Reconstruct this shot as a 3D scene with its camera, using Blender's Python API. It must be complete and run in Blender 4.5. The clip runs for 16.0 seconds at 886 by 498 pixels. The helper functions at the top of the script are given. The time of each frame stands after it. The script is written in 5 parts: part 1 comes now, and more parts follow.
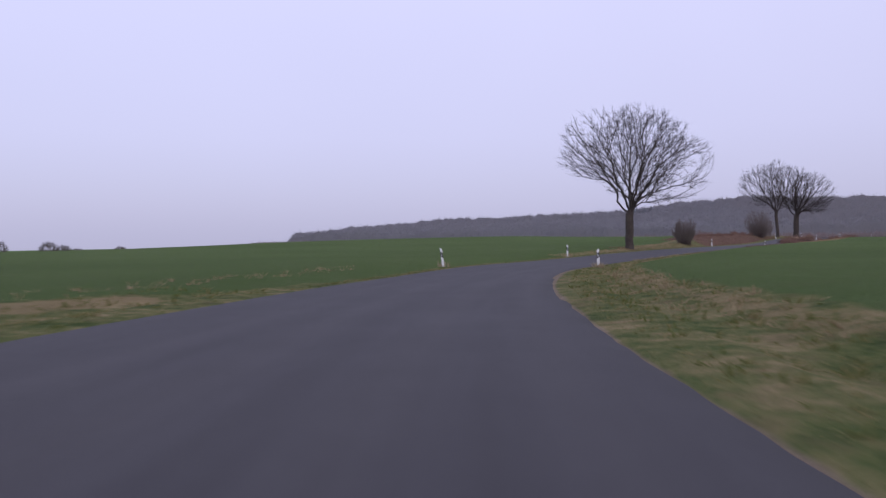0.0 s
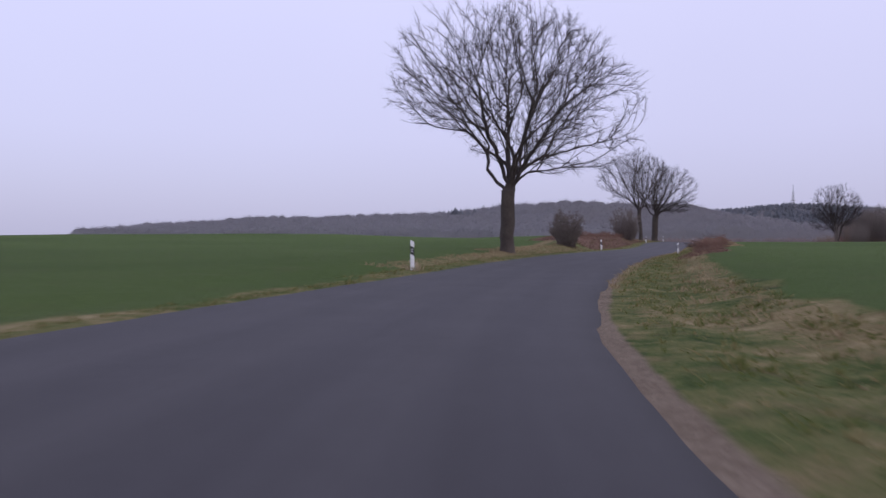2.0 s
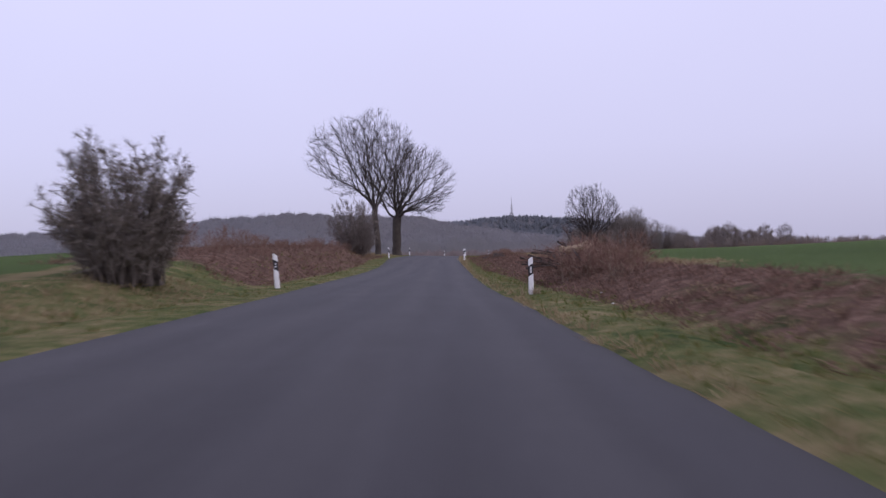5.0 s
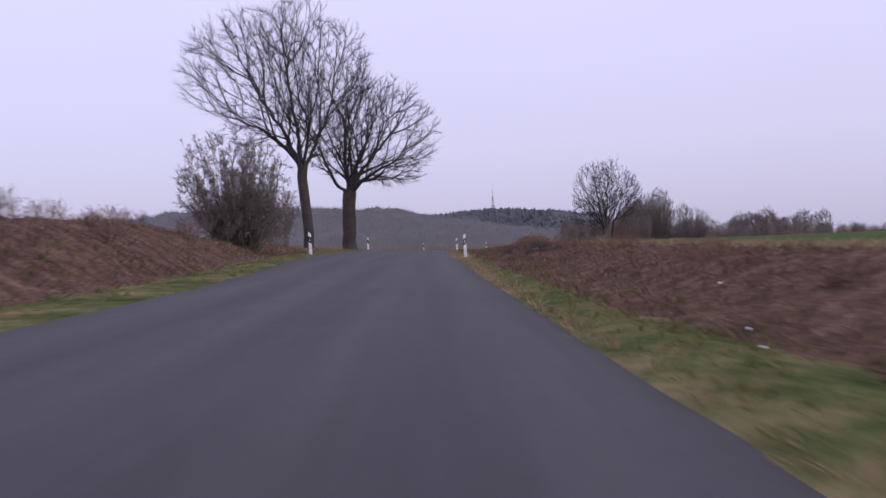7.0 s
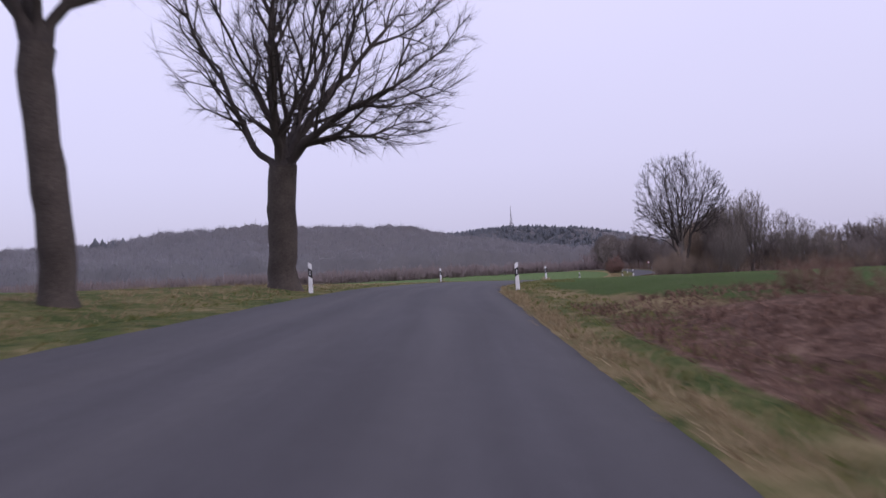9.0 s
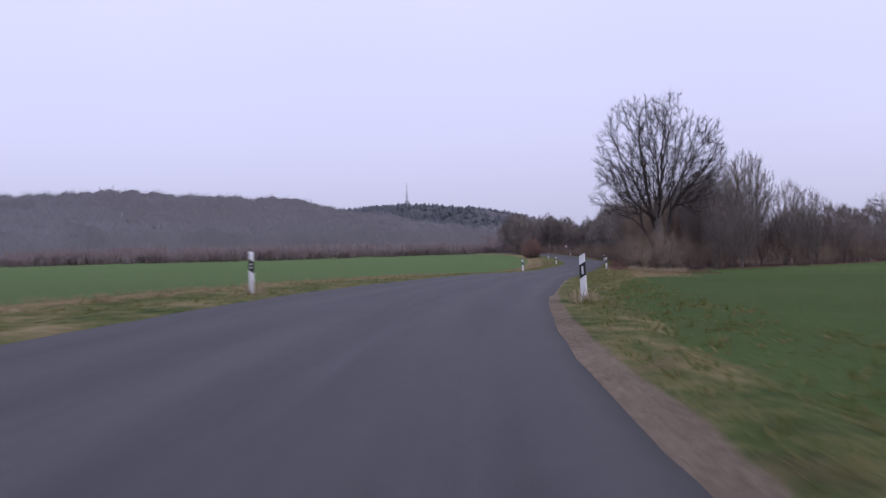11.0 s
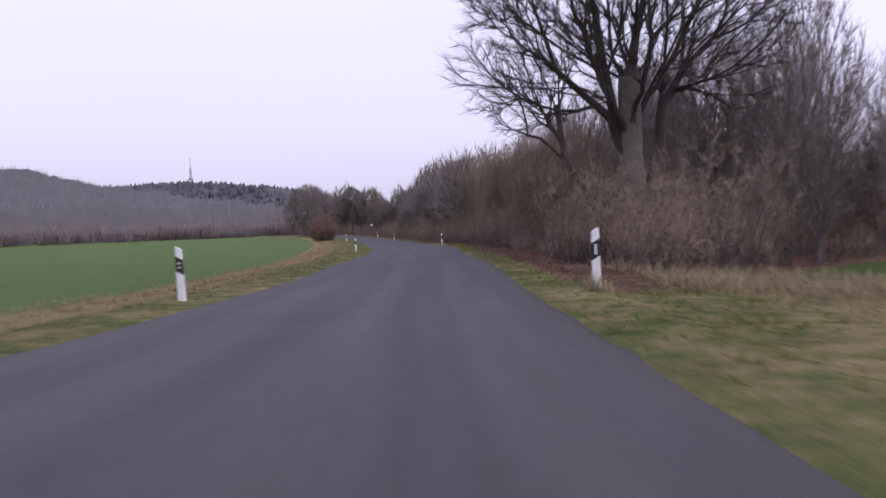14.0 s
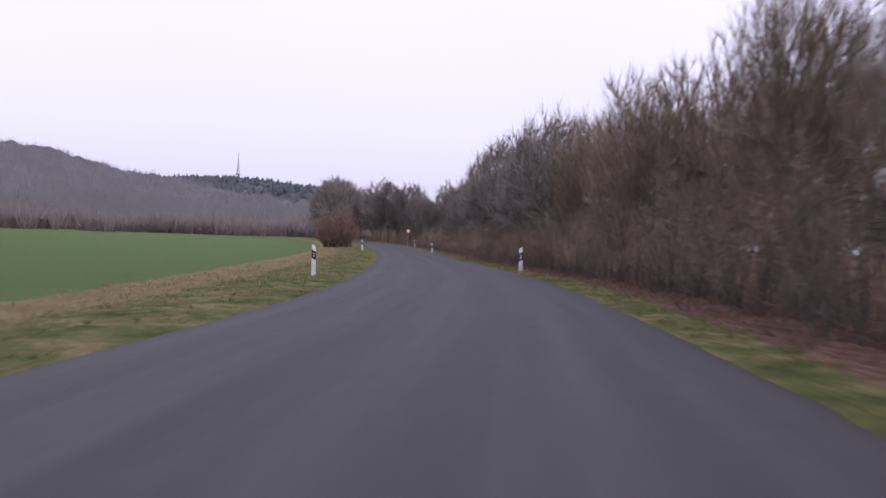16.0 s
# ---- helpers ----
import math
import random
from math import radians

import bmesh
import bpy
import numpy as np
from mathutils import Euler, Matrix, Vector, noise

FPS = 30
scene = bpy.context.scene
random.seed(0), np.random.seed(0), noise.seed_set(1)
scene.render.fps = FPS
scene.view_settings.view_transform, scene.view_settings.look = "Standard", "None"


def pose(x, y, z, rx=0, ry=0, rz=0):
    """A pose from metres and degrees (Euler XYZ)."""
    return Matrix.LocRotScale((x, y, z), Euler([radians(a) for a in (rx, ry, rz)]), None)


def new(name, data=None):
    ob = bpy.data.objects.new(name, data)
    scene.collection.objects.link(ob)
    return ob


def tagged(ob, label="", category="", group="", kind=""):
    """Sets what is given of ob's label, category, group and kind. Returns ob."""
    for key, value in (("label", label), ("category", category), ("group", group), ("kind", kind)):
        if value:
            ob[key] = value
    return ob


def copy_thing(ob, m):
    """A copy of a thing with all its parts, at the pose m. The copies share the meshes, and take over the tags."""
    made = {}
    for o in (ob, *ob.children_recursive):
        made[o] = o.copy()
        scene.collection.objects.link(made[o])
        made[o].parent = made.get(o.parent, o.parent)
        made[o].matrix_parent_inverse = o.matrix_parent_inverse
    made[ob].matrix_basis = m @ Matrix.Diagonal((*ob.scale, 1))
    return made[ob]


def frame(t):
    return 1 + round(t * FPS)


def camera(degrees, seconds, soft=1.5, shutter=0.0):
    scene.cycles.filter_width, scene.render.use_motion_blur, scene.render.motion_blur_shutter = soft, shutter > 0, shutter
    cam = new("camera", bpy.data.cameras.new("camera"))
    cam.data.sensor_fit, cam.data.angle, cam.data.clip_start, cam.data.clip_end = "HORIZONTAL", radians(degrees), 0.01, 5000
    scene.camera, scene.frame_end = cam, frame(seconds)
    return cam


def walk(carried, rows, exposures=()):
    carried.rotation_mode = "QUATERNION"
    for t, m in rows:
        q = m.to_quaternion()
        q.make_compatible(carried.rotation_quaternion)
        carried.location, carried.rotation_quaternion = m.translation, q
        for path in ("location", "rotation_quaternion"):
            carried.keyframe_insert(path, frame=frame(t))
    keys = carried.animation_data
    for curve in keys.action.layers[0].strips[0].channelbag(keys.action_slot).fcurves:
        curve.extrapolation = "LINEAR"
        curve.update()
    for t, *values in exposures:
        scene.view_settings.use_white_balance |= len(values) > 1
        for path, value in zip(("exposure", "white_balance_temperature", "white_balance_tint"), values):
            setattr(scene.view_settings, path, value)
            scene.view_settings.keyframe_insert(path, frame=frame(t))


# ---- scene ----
cam = camera(61.3, 16.0, soft=1.4, shutter=0.3)
PATH = [
    (0, -0.589, -1.655, 0.697, 0.03, -0.43, -0.95),
    (0.5, -0.104, 8.027, 0.522, -2.12, -0.27, -0.93),
    (0.8, 0.494, 14.597, 0.389, -4.04, -0.15, -0.81),
    (1, 0.997, 18.721, 0.380, -5.57, -0.20, -0.59),
    (1.5, 2.559, 28.184, 0.377, -9.68, -0.31, -0.36),
    (2, 4.897, 36.557, 0.289, -13.66, -0.40, -0.02),
    (2.5, 7.511, 44.368, 0.146, -17.82, -0.22, -0.50),
    (3, 11.039, 52.897, 0.102, -22.89, 0.07, -0.58),
    (3.5, 14.971, 60.618, 0.272, -27.72, 0.30, -0.07),
    (4, 19.696, 68.811, 0.358, -31.96, 0.42, -0.76),
    (4.5, 24.165, 75.985, 0.431, -33.42, 0.54, -1.47),
    (4.7, 26.212, 79.087, 0.454, -33.69, 0.58, -1.57),
    (6.8, 47.551, 110.742, 0.379, -35.84, 0.09, -2.27),
    (7.2, 51.461, 116.436, 0.410, -35.55, 0.28, -2.27),
    (7.6, 55.528, 122.379, 0.492, -35.36, 0.56, -2.97),
    (8, 59.400, 128.101, 0.660, -35.12, 1.04, -2.57),
    (8.4, 63.23, 133.74, 0.895, -34.72, 1.46, -2.67),
    (8.7, 66.050, 137.935, 1.077, -34.47, 1.71, -2.77),
    (10.8, 88.269, 168.001, 1.495, -40.99, 0.00, -1.18),
    (11, 90.750, 170.682, 1.452, -42.74, -0.16, -1.19),
    (11.3, 94.360, 174.294, 1.419, -45.01, -0.36, -1.10),
    (12, 103.225, 182.270, 1.261, -50.42, -0.82, -1.74),
    (12.5, 110.099, 187.787, 1.027, -53.51, -1.15, -1.67),
    (13, 117.364, 193.175, 0.893, -55.85, -1.53, -1.99),
    (13.4, 123.185, 197.330, 0.708, -56.92, -1.71, -1.70),
    (14, 132.296, 203.455, 0.413, -57.67, -1.81, -1.71),
    (14.5, 138.937, 208.116, 0.243, -57.94, -1.49, -1.21),
    (15, 146.496, 212.981, 0.096, -57.88, -1.09, 0.29),
    (15.3, 150.865, 215.901, 0.105, -57.46, -0.92, 1.20),
    (15.6, 155.790, 219.205, 0.096, -56.34, -0.83, 2.21),
    (16, 161.814, 223.465, -0.044, -53.77, -0.80, 2.33),
]
walk(cam, [(t, pose(x, y, z, 90 + pitch, -roll, yaw)) for t, x, y, z, yaw, pitch, roll in PATH],
     exposures=[(0.0, 0.02, 5960, 17), (4.7, 0.05, 6040, 18), (8.5, 0.10, 6170, 20), (11.0, 0.13, 5900, 16), (12.5, 0.25, 6100, 17), (13.5, 0.36, 6200, 17), (16.0, 0.50, 6350, 16)])

# ---- sky and light: an even, overcast winter sky ----
world = bpy.data.worlds.new("overcast_sky")
scene.world = world
world.use_nodes = True
wn, wl = world.node_tree.nodes, world.node_tree.links
wn.clear()
w_out = wn.new("ShaderNodeOutputWorld")
w_sky = wn.new("ShaderNodeTexSky")
w_sky.sky_type = "NISHITA"
w_sky.sun_disc = False
w_sky.sun_elevation, w_sky.sun_rotation = radians(28), radians(150)
w_sky.air_density, w_sky.dust_density = 1.0, 4.0
w_clear = wn.new("ShaderNodeBackground")
w_clear.inputs["Strength"].default_value = 0.02
wl.new(w_sky.outputs[0], w_clear.inputs["Color"])
w_coord = wn.new("ShaderNodeTexCoord")
w_sep = wn.new("ShaderNodeSeparateXYZ")
wl.new(w_coord.outputs["Generated"], w_sep.inputs[0])
w_ramp = wn.new("ShaderNodeValToRGB")
w_ramp.color_ramp.elements[0].position, w_ramp.color_ramp.elements[0].color = 0.0, (0.475, 0.461, 0.570, 1)
w_ramp.color_ramp.elements[1].position, w_ramp.color_ramp.elements[1].color = 1.0, (1.26, 1.225, 1.48, 1)
_e = w_ramp.color_ramp.elements.new(0.14)
_e.color = (0.587, 0.568, 0.715, 1)
_e = w_ramp.color_ramp.elements.new(0.40)
_e.color = (0.692, 0.673, 0.843, 1)
wl.new(w_sep.outputs["Z"], w_ramp.inputs[0])
w_noise = wn.new("ShaderNodeTexNoise")
w_noise.inputs["Scale"].default_value, w_noise.inputs["Detail"].default_value = 1.6, 3.0
wl.new(w_coord.outputs["Generated"], w_noise.inputs["Vector"])
w_mul = wn.new("ShaderNodeMapRange")
w_mul.inputs["To Min"].default_value, w_mul.inputs["To Max"].default_value = 0.95, 1.06
wl.new(w_noise.outputs[0], w_mul.inputs["Value"])
w_cloud = wn.new("ShaderNodeBackground")
wl.new(w_ramp.outputs[0], w_cloud.inputs["Color"])
wl.new(w_mul.outputs[0], w_cloud.inputs["Strength"])
w_add = wn.new("ShaderNodeAddShader")
wl.new(w_clear.outputs[0], w_add.inputs[0])
wl.new(w_cloud.outputs[0], w_add.inputs[1])
wl.new(w_add.outputs[0], w_out.inputs["Surface"])

sun = new("sun", bpy.data.lights.new("sun", "SUN"))
sun.data.energy, sun.data.angle, sun.data.color = 0.5, radians(40), (1.0, 0.95, 0.9)
sun.matrix_world = pose(0, 0, 60, 62, 0, 30)


# ---- materials ----
def material(name, rough=0.9, metal=0.0, spec=0.3):
    m = bpy.data.materials.new(name)
    m.use_nodes = True
    b = m.node_tree.nodes["Principled BSDF"]
    b.inputs["Roughness"].default_value, b.inputs["Metallic"].default_value = rough, metal
    b.inputs["Specular IOR Level"].default_value = spec
    return m, m.node_tree.nodes, m.node_tree.links, b


def noise_node(n, l, vec, scale, detail=4.0, rough=0.55):
    t = n.new("ShaderNodeTexNoise")
    t.inputs["Scale"].default_value, t.inputs["Detail"].default_value, t.inputs["Roughness"].default_value = scale, detail, rough
    if vec is not None:
        l.new(vec, t.inputs["Vector"])
    return t.outputs[0]


def ramp_node(n, l, fac, stops):
    r = n.new("ShaderNodeValToRGB")
    while len(r.color_ramp.elements) < len(stops):
        r.color_ramp.elements.new(0.5)
    for e, (p, c) in zip(r.color_ramp.elements, stops):
        e.position, e.color = p, (*c, 1)
    l.new(fac, r.inputs[0])
    return r.outputs[0]


def mix_node(n, l, fac, a, b, blend="MIX"):
    m = n.new("ShaderNodeMix")
    m.data_type, m.blend_type = "RGBA", blend
    for v, k in ((fac, 0), (a, 6), (b, 7)):
        if isinstance(v, (int, float)):
            m.inputs[k].default_value = v
        elif isinstance(v, tuple):
            m.inputs[k].default_value = (*v, 1)
        else:
            l.new(v, m.inputs[k])
    return m.outputs[2]


def math_node(n, l, op, a, b=0.0, clamp=False):
    m = n.new("ShaderNodeMath")
    m.operation, m.use_clamp = op, clamp
    for v, k in ((a, 0), (b, 1)):
        if isinstance(v, (int, float)):
            m.inputs[k].default_value = v
        else:
            l.new(v, m.inputs[k])
    return m.outputs[0]


def bump_node(n, l, b, height, strength=0.5, distance=0.02):
    k = n.new("ShaderNodeBump")
    k.inputs["Strength"].default_value, k.inputs["Distance"].default_value = strength, distance
    l.new(height, k.inputs["Height"])
    l.new(k.outputs[0], b.inputs["Normal"])


def place(n):
    return n.new("ShaderNodeNewGeometry").outputs["Position"]


def plain(name, dark, light, scale=6.0, rough=0.85, bump=0.3, distance=0.01, metal=0.0, spec=0.3):
    """A material that wanders between two colours at two scales, with a fine relief."""
    m, n, l, b = material(name, rough, metal, spec)
    p = n.new("ShaderNodeTexCoord").outputs["Object"]
    f = math_node(n, l, "ADD", math_node(n, l, "MULTIPLY", noise_node(n, l, p, scale), 0.6),
                  math_node(n, l, "MULTIPLY", noise_node(n, l, p, scale * 9), 0.4))
    l.new(ramp_node(n, l, f, [(0.3, dark), (0.7, light)]), b.inputs["Base Color"])
    if bump:
        bump_node(n, l, b, noise_node(n, l, p, scale * 12), bump, distance)
    return m


def island_tinted(name, stops, rough=0.9, sheer=0.0):
    """For stuff: every separate blade, stalk or crown takes its own tint. sheer: how much light passes through a loose mass of twigs."""
    m, n, l, b = material(name, rough, 0.0, 0.15)
    g = n.new("ShaderNodeNewGeometry")
    big = noise_node(n, l, g.outputs["Position"], 0.35, 3.0)
    f = math_node(n, l, "ADD", math_node(n, l, "MULTIPLY", g.outputs["Random Per Island"], 0.65),
                  math_node(n, l, "MULTIPLY", big, 0.35))
    tint = ramp_node(n, l, f, stops)
    l.new(tint, b.inputs["Base Color"])
    if sheer:
        t, x = n.new("ShaderNodeBsdfTranslucent"), n.new("ShaderNodeMixShader")
        l.new(tint, t.inputs["Color"])
        x.inputs[0].default_value = sheer
        l.new(b.outputs[0], x.inputs[1])
        l.new(t.outputs[0], x.inputs[2])
        l.new(x.outputs[0], n["Material Output"].inputs["Surface"])
    return m


# asphalt: fine aggregate, darker sealed wheel lanes, pale scuffs and dust towards the edges
M_ROAD, n, l, b = material("worn_asphalt", 0.85, 0.0, 0.3)
p = place(n)
uv = n.new("ShaderNodeUVMap")
uv.uv_map = "lane"
sep = n.new("ShaderNodeSeparateXYZ")
l.new(uv.outputs[0], sep.inputs[0])
grain = noise_node(n, l, p, 90.0, 2.0)
blot = noise_node(n, l, p, 0.55, 5.0)
stretch = n.new("ShaderNodeMapping")
stretch.inputs["Scale"].default_value = (0.05, 1.0, 1.0)
l.new(uv.outputs[0], stretch.inputs["Vector"])
streak = noise_node(n, l, stretch.outputs[0], 2.2, 4.0)
f = math_node(n, l, "ADD", math_node(n, l, "MULTIPLY", blot, 0.4), math_node(n, l, "MULTIPLY", streak, 0.6))
col = ramp_node(n, l, f, [(0.34, (0.026, 0.0245, 0.028)), (0.52, (0.036, 0.0345, 0.0395)), (0.70, (0.052, 0.050, 0.056))])
scuffs = math_node(n, l, "MULTIPLY", math_node(n, l, "SUBTRACT", noise_node(n, l, p, 1.9, 6.0, 0.7), 0.545, True), 6.0, True)
# polished wheel tracks are paler, the margins and the seam between the lanes darker
tracks = None
for centre, width in ((-3.55, 0.32), (-2.25, 0.32), (-0.72, 0.34), (0.72, 0.32)):
    q = math_node(n, l, "DIVIDE", math_node(n, l, "SUBTRACT", sep.outputs["Y"], centre), width)
    q = math_node(n, l, "POWER", 2.718, math_node(n, l, "MULTIPLY", math_node(n, l, "MULTIPLY", q, q), -1.0))
    tracks = q if tracks is None else math_node(n, l, "ADD", tracks, q)
tracks = math_node(n, l, "MULTIPLY", tracks, math_node(n, l, "ADD", 0.25, streak))
col = mix_node(n, l, math_node(n, l, "MULTIPLY", tracks, 0.55, True), col, (0.058, 0.055, 0.058))
margin = n.new("ShaderNodeAttribute")
margin.attribute_name = "margin"
col = mix_node(n, l, math_node(n, l, "MULTIPLY", margin.outputs["Fac"], math_node(n, l, "ADD", 0.3, math_node(n, l, "MULTIPLY", streak, 0.7))), col, (0.026, 0.025, 0.026))
worn = n.new("ShaderNodeMapRange")
worn.interpolation_type = "SMOOTHSTEP"
worn.inputs["From Min"].default_value, worn.inputs["From Max"].default_value = 3.6, 1.2
l.new(math_node(n, l, "ABSOLUTE", math_node(n, l, "SUBTRACT", sep.outputs["X"], 237.5)), worn.inputs["Value"])
l.new(math_node(n, l, "ADD", 0.03, math_node(n, l, "MULTIPLY", worn.outputs[0], 0.27)), (_k := n.new("ShaderNodeMath")).inputs[0])
_k.operation = "MULTIPLY"
l.new(scuffs, _k.inputs[1])
edge = math_node(n, l, "POWER", margin.outputs["Fac"], 5.0)
col = mix_node(n, l, math_node(n, l, "MULTIPLY", edge, 0.75), col, (0.013, 0.012, 0.011))
col = mix_node(n, l, _k.outputs[0], col, (0.19, 0.18, 0.178))
col = mix_node(n, l, math_node(n, l, "MULTIPLY", math_node(n, l, "SUBTRACT", grain, 0.4, True), 0.4), col, (0.11, 0.105, 0.11))
mottle = noise_node(n, l, p, 6.0, 6.0, 0.7)
col = mix_node(n, l, math_node(n, l, "MULTIPLY", math_node(n, l, "SUBTRACT", mottle, 0.48, True), 0.35, True), col, (0.095, 0.092, 0.098))
col = mix_node(n, l, math_node(n, l, "MULTIPLY", math_node(n, l, "SUBTRACT", 0.50, mottle, True), 0.7, True), col, (0.018, 0.017, 0.019))
# the first stretch is toned darker, fading out between 90 and 150 m
start_dark = n.new("ShaderNodeMapRange")
start_dark.inputs["From Min"].default_value, start_dark.inputs["From Max"].default_value = 150.0, 90.0
l.new(sep.outputs["X"], start_dark.inputs["Value"])
col = mix_node(n, l, math_node(n, l, "MULTIPLY", start_dark.outputs[0], 0.42), col, (0.018, 0.017, 0.019))
l.new(col, b.inputs["Base Color"])
l.new(math_node(n, l, "ADD", 0.72, math_node(n, l, "MULTIPLY", blot, 0.25)), b.inputs["Roughness"])
bump_node(n, l, b, grain, 0.5, 0.006)

# ground: winter crop, verge grass, dry grass, gravelly dirt and leaf litter, by zones laid on the sheet
M_GROUND, n, l, b = material("fields_and_verges", 0.98, 0.0, 0.06)
p = place(n)


def zone(name):
    a = n.new("ShaderNodeAttribute")
    a.attribute_name = name
    return a.outputs["Fac"]


big, mid, fine = noise_node(n, l, p, 0.035, 4.0), noise_node(n, l, p, 0.6, 5.0), noise_node(n, l, p, 14.0, 4.0, 0.7)
patch = noise_node(n, l, p, 2.6, 5.0, 0.6)
rag = math_node(n, l, "MULTIPLY", math_node(n, l, "SUBTRACT", noise_node(n, l, p, 1.3, 6.0, 0.65), 0.5), 0.9)


def ragged(name, amount=0.9):
    v = math_node(n, l, "ADD", zone(name), math_node(n, l, "MULTIPLY", rag, amount))
    r = n.new("ShaderNodeMapRange")
    r.inputs["From Min"].default_value, r.inputs["From Max"].default_value = 0.35, 0.65
    r.interpolation_type = "SMOOTHSTEP"
    l.new(v, r.inputs["Value"])
    return r.outputs[0]


crop = ramp_node(n, l, math_node(n, l, "ADD", math_node(n, l, "MULTIPLY", big, 0.5), math_node(n, l, "MULTIPLY", fine, 0.5)),
                 [(0.3, (0.042, 0.067, 0.020)), (0.5, (0.061, 0.093, 0.028)), (0.7, (0.086, 0.119, 0.042))])
# pale zone: distance haze over the left field mixed into the crop colour
crop = mix_node(n, l, zone("pale"), crop, mix_node(n, l, fine, (0.074, 0.118, 0.040), (0.106, 0.154, 0.060)))
crop = mix_node(n, l, math_node(n, l, "MULTIPLY", math_node(n, l, "SUBTRACT", mid, 0.52, True), 1.2, True), crop, (0.085, 0.085, 0.045))
verge = ramp_node(n, l, math_node(n, l, "ADD", math_node(n, l, "ADD", math_node(n, l, "MULTIPLY", mid, 0.4), math_node(n, l, "MULTIPLY", patch, 0.35)), math_node(n, l, "MULTIPLY", fine, 0.25)),
                  [(0.39, (0.034, 0.054, 0.016)), (0.45, (0.066, 0.088, 0.027)), (0.51, (0.115, 0.116, 0.046)), (0.57, (0.180, 0.150, 0.074)), (0.64, (0.260, 0.215, 0.120))])
verge = mix_node(n, l, math_node(n, l, "MULTIPLY", math_node(n, l, "SUBTRACT", noise_node(n, l, p, 1.1, 5.0, 0.65), 0.53, True), 3.2, True), verge, mix_node(n, l, fine, (0.060, 0.044, 0.026), (0.150, 0.112, 0.064)))
dry = ramp_node(n, l, math_node(n, l, "ADD", math_node(n, l, "MULTIPLY", mid, 0.5), math_node(n, l, "MULTIPLY", fine, 0.5)),
                [(0.3, (0.115, 0.096, 0.047)), (0.55, (0.20, 0.158, 0.082)), (0.75, (0.29, 0.232, 0.13))])
dirt = ramp_node(n, l, math_node(n, l, "ADD", math_node(n, l, "MULTIPLY", mid, 0.4), math_node(n, l, "MULTIPLY", fine, 0.6)),
                 [(0.3, (0.085, 0.066, 0.047)), (0.5, (0.165, 0.130, 0.096)), (0.72, (0.29, 0.24, 0.185))])
brown = ramp_node(n, l, math_node(n, l, "ADD", math_node(n, l, "MULTIPLY", patch, 0.5), math_node(n, l, "MULTIPLY", fine, 0.5)),
                  [(0.34, (0.040, 0.026, 0.021)), (0.5, (0.110, 0.066, 0.049)), (0.66, (0.245, 0.165, 0.120))])
col = mix_node(n, l, ragged("crop"), verge, crop)
col = mix_node(n, l, ragged("dry"), col, dry)
col = mix_node(n, l, ragged("litter"), col, brown)
col = mix_node(n, l, ragged("dirt", 0.5), col, dirt)
l.new(col, b.inputs["Base Color"])
bump_node(n, l, b, math_node(n, l, "ADD", math_node(n, l, "MULTIPLY", patch, 0.8), fine), 0.9, 0.12)

M_BARK = plain("wet_grey_bark", (0.028, 0.022, 0.019), (0.085, 0.070, 0.060), 1.4, 0.92, 0.8, 0.03)
M_BARK_PALE = plain("grey_brown_bark", (0.075, 0.063, 0.055), (0.18, 0.154, 0.136), 1.4, 0.92, 0.6, 0.02)
M_LIMB = plain("dark_limb_bark", (0.030, 0.024, 0.022), (0.070, 0.058, 0.052), 2.0, 0.92, 0.4, 0.02)
M_TWIG = island_tinted("bare_twigs", [(0.0, (0.032, 0.026, 0.024)), (0.6, (0.058, 0.047, 0.043)), (1.0, (0.090, 0.074, 0.067))])
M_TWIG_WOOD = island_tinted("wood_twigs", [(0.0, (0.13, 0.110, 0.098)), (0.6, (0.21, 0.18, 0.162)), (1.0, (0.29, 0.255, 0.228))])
M_TWIG_RED = island_tinted("brown_twigs", [(0.0, (0.145, 0.108, 0.082)), (0.6, (0.232, 0.178, 0.132)), (1.0, (0.335, 0.262, 0.200))])
M_TWIG_RUST = island_tinted("rusty_twigs", [(0.0, (0.115, 0.066, 0.050)), (0.6, (0.195, 0.118, 0.090)), (1.0, (0.29, 0.185, 0.14))])
M_TWIG_ROSE = island_tinted("reddish_twigs", [(0.0, (0.19, 0.115, 0.095)), (0.6, (0.30, 0.19, 0.16)), (1.0, (0.40, 0.27, 0.23))])
M_TWIG_SOFT = island_tinted("grey_brown_twigs", [(0.0, (0.065, 0.052, 0.047)), (0.6, (0.11, 0.092, 0.082)), (1.0, (0.16, 0.135, 0.12))])
M_POST = plain("white_post_plastic", (0.62, 0.62, 0.62), (0.80, 0.80, 0.80), 5.0, 0.55, 0.05)
M_BAND = plain("black_post_band", (0.012, 0.012, 0.013), (0.03, 0.03, 0.032), 5.0, 0.5, 0.05)
M_LENS = plain("reflector_lens", (0.5, 0.5, 0.5), (0.75, 0.75, 0.78), 40.0, 0.2, 0.2, 0.002, 0.0, 0.8)
M_STEEL = plain("galvanised_steel", (0.22, 0.22, 0.23), (0.38, 0.38, 0.40), 3.0, 0.5, 0.05, 0.005, 0.6)
M_RED = plain("red_sign_paint", (0.42, 0.03, 0.03), (0.55, 0.05, 0.04), 8.0, 0.5, 0.0)
M_WHITE = plain("white_sign_paint", (0.70, 0.70, 0.70), (0.82, 0.82, 0.82), 8.0, 0.5, 0.0)
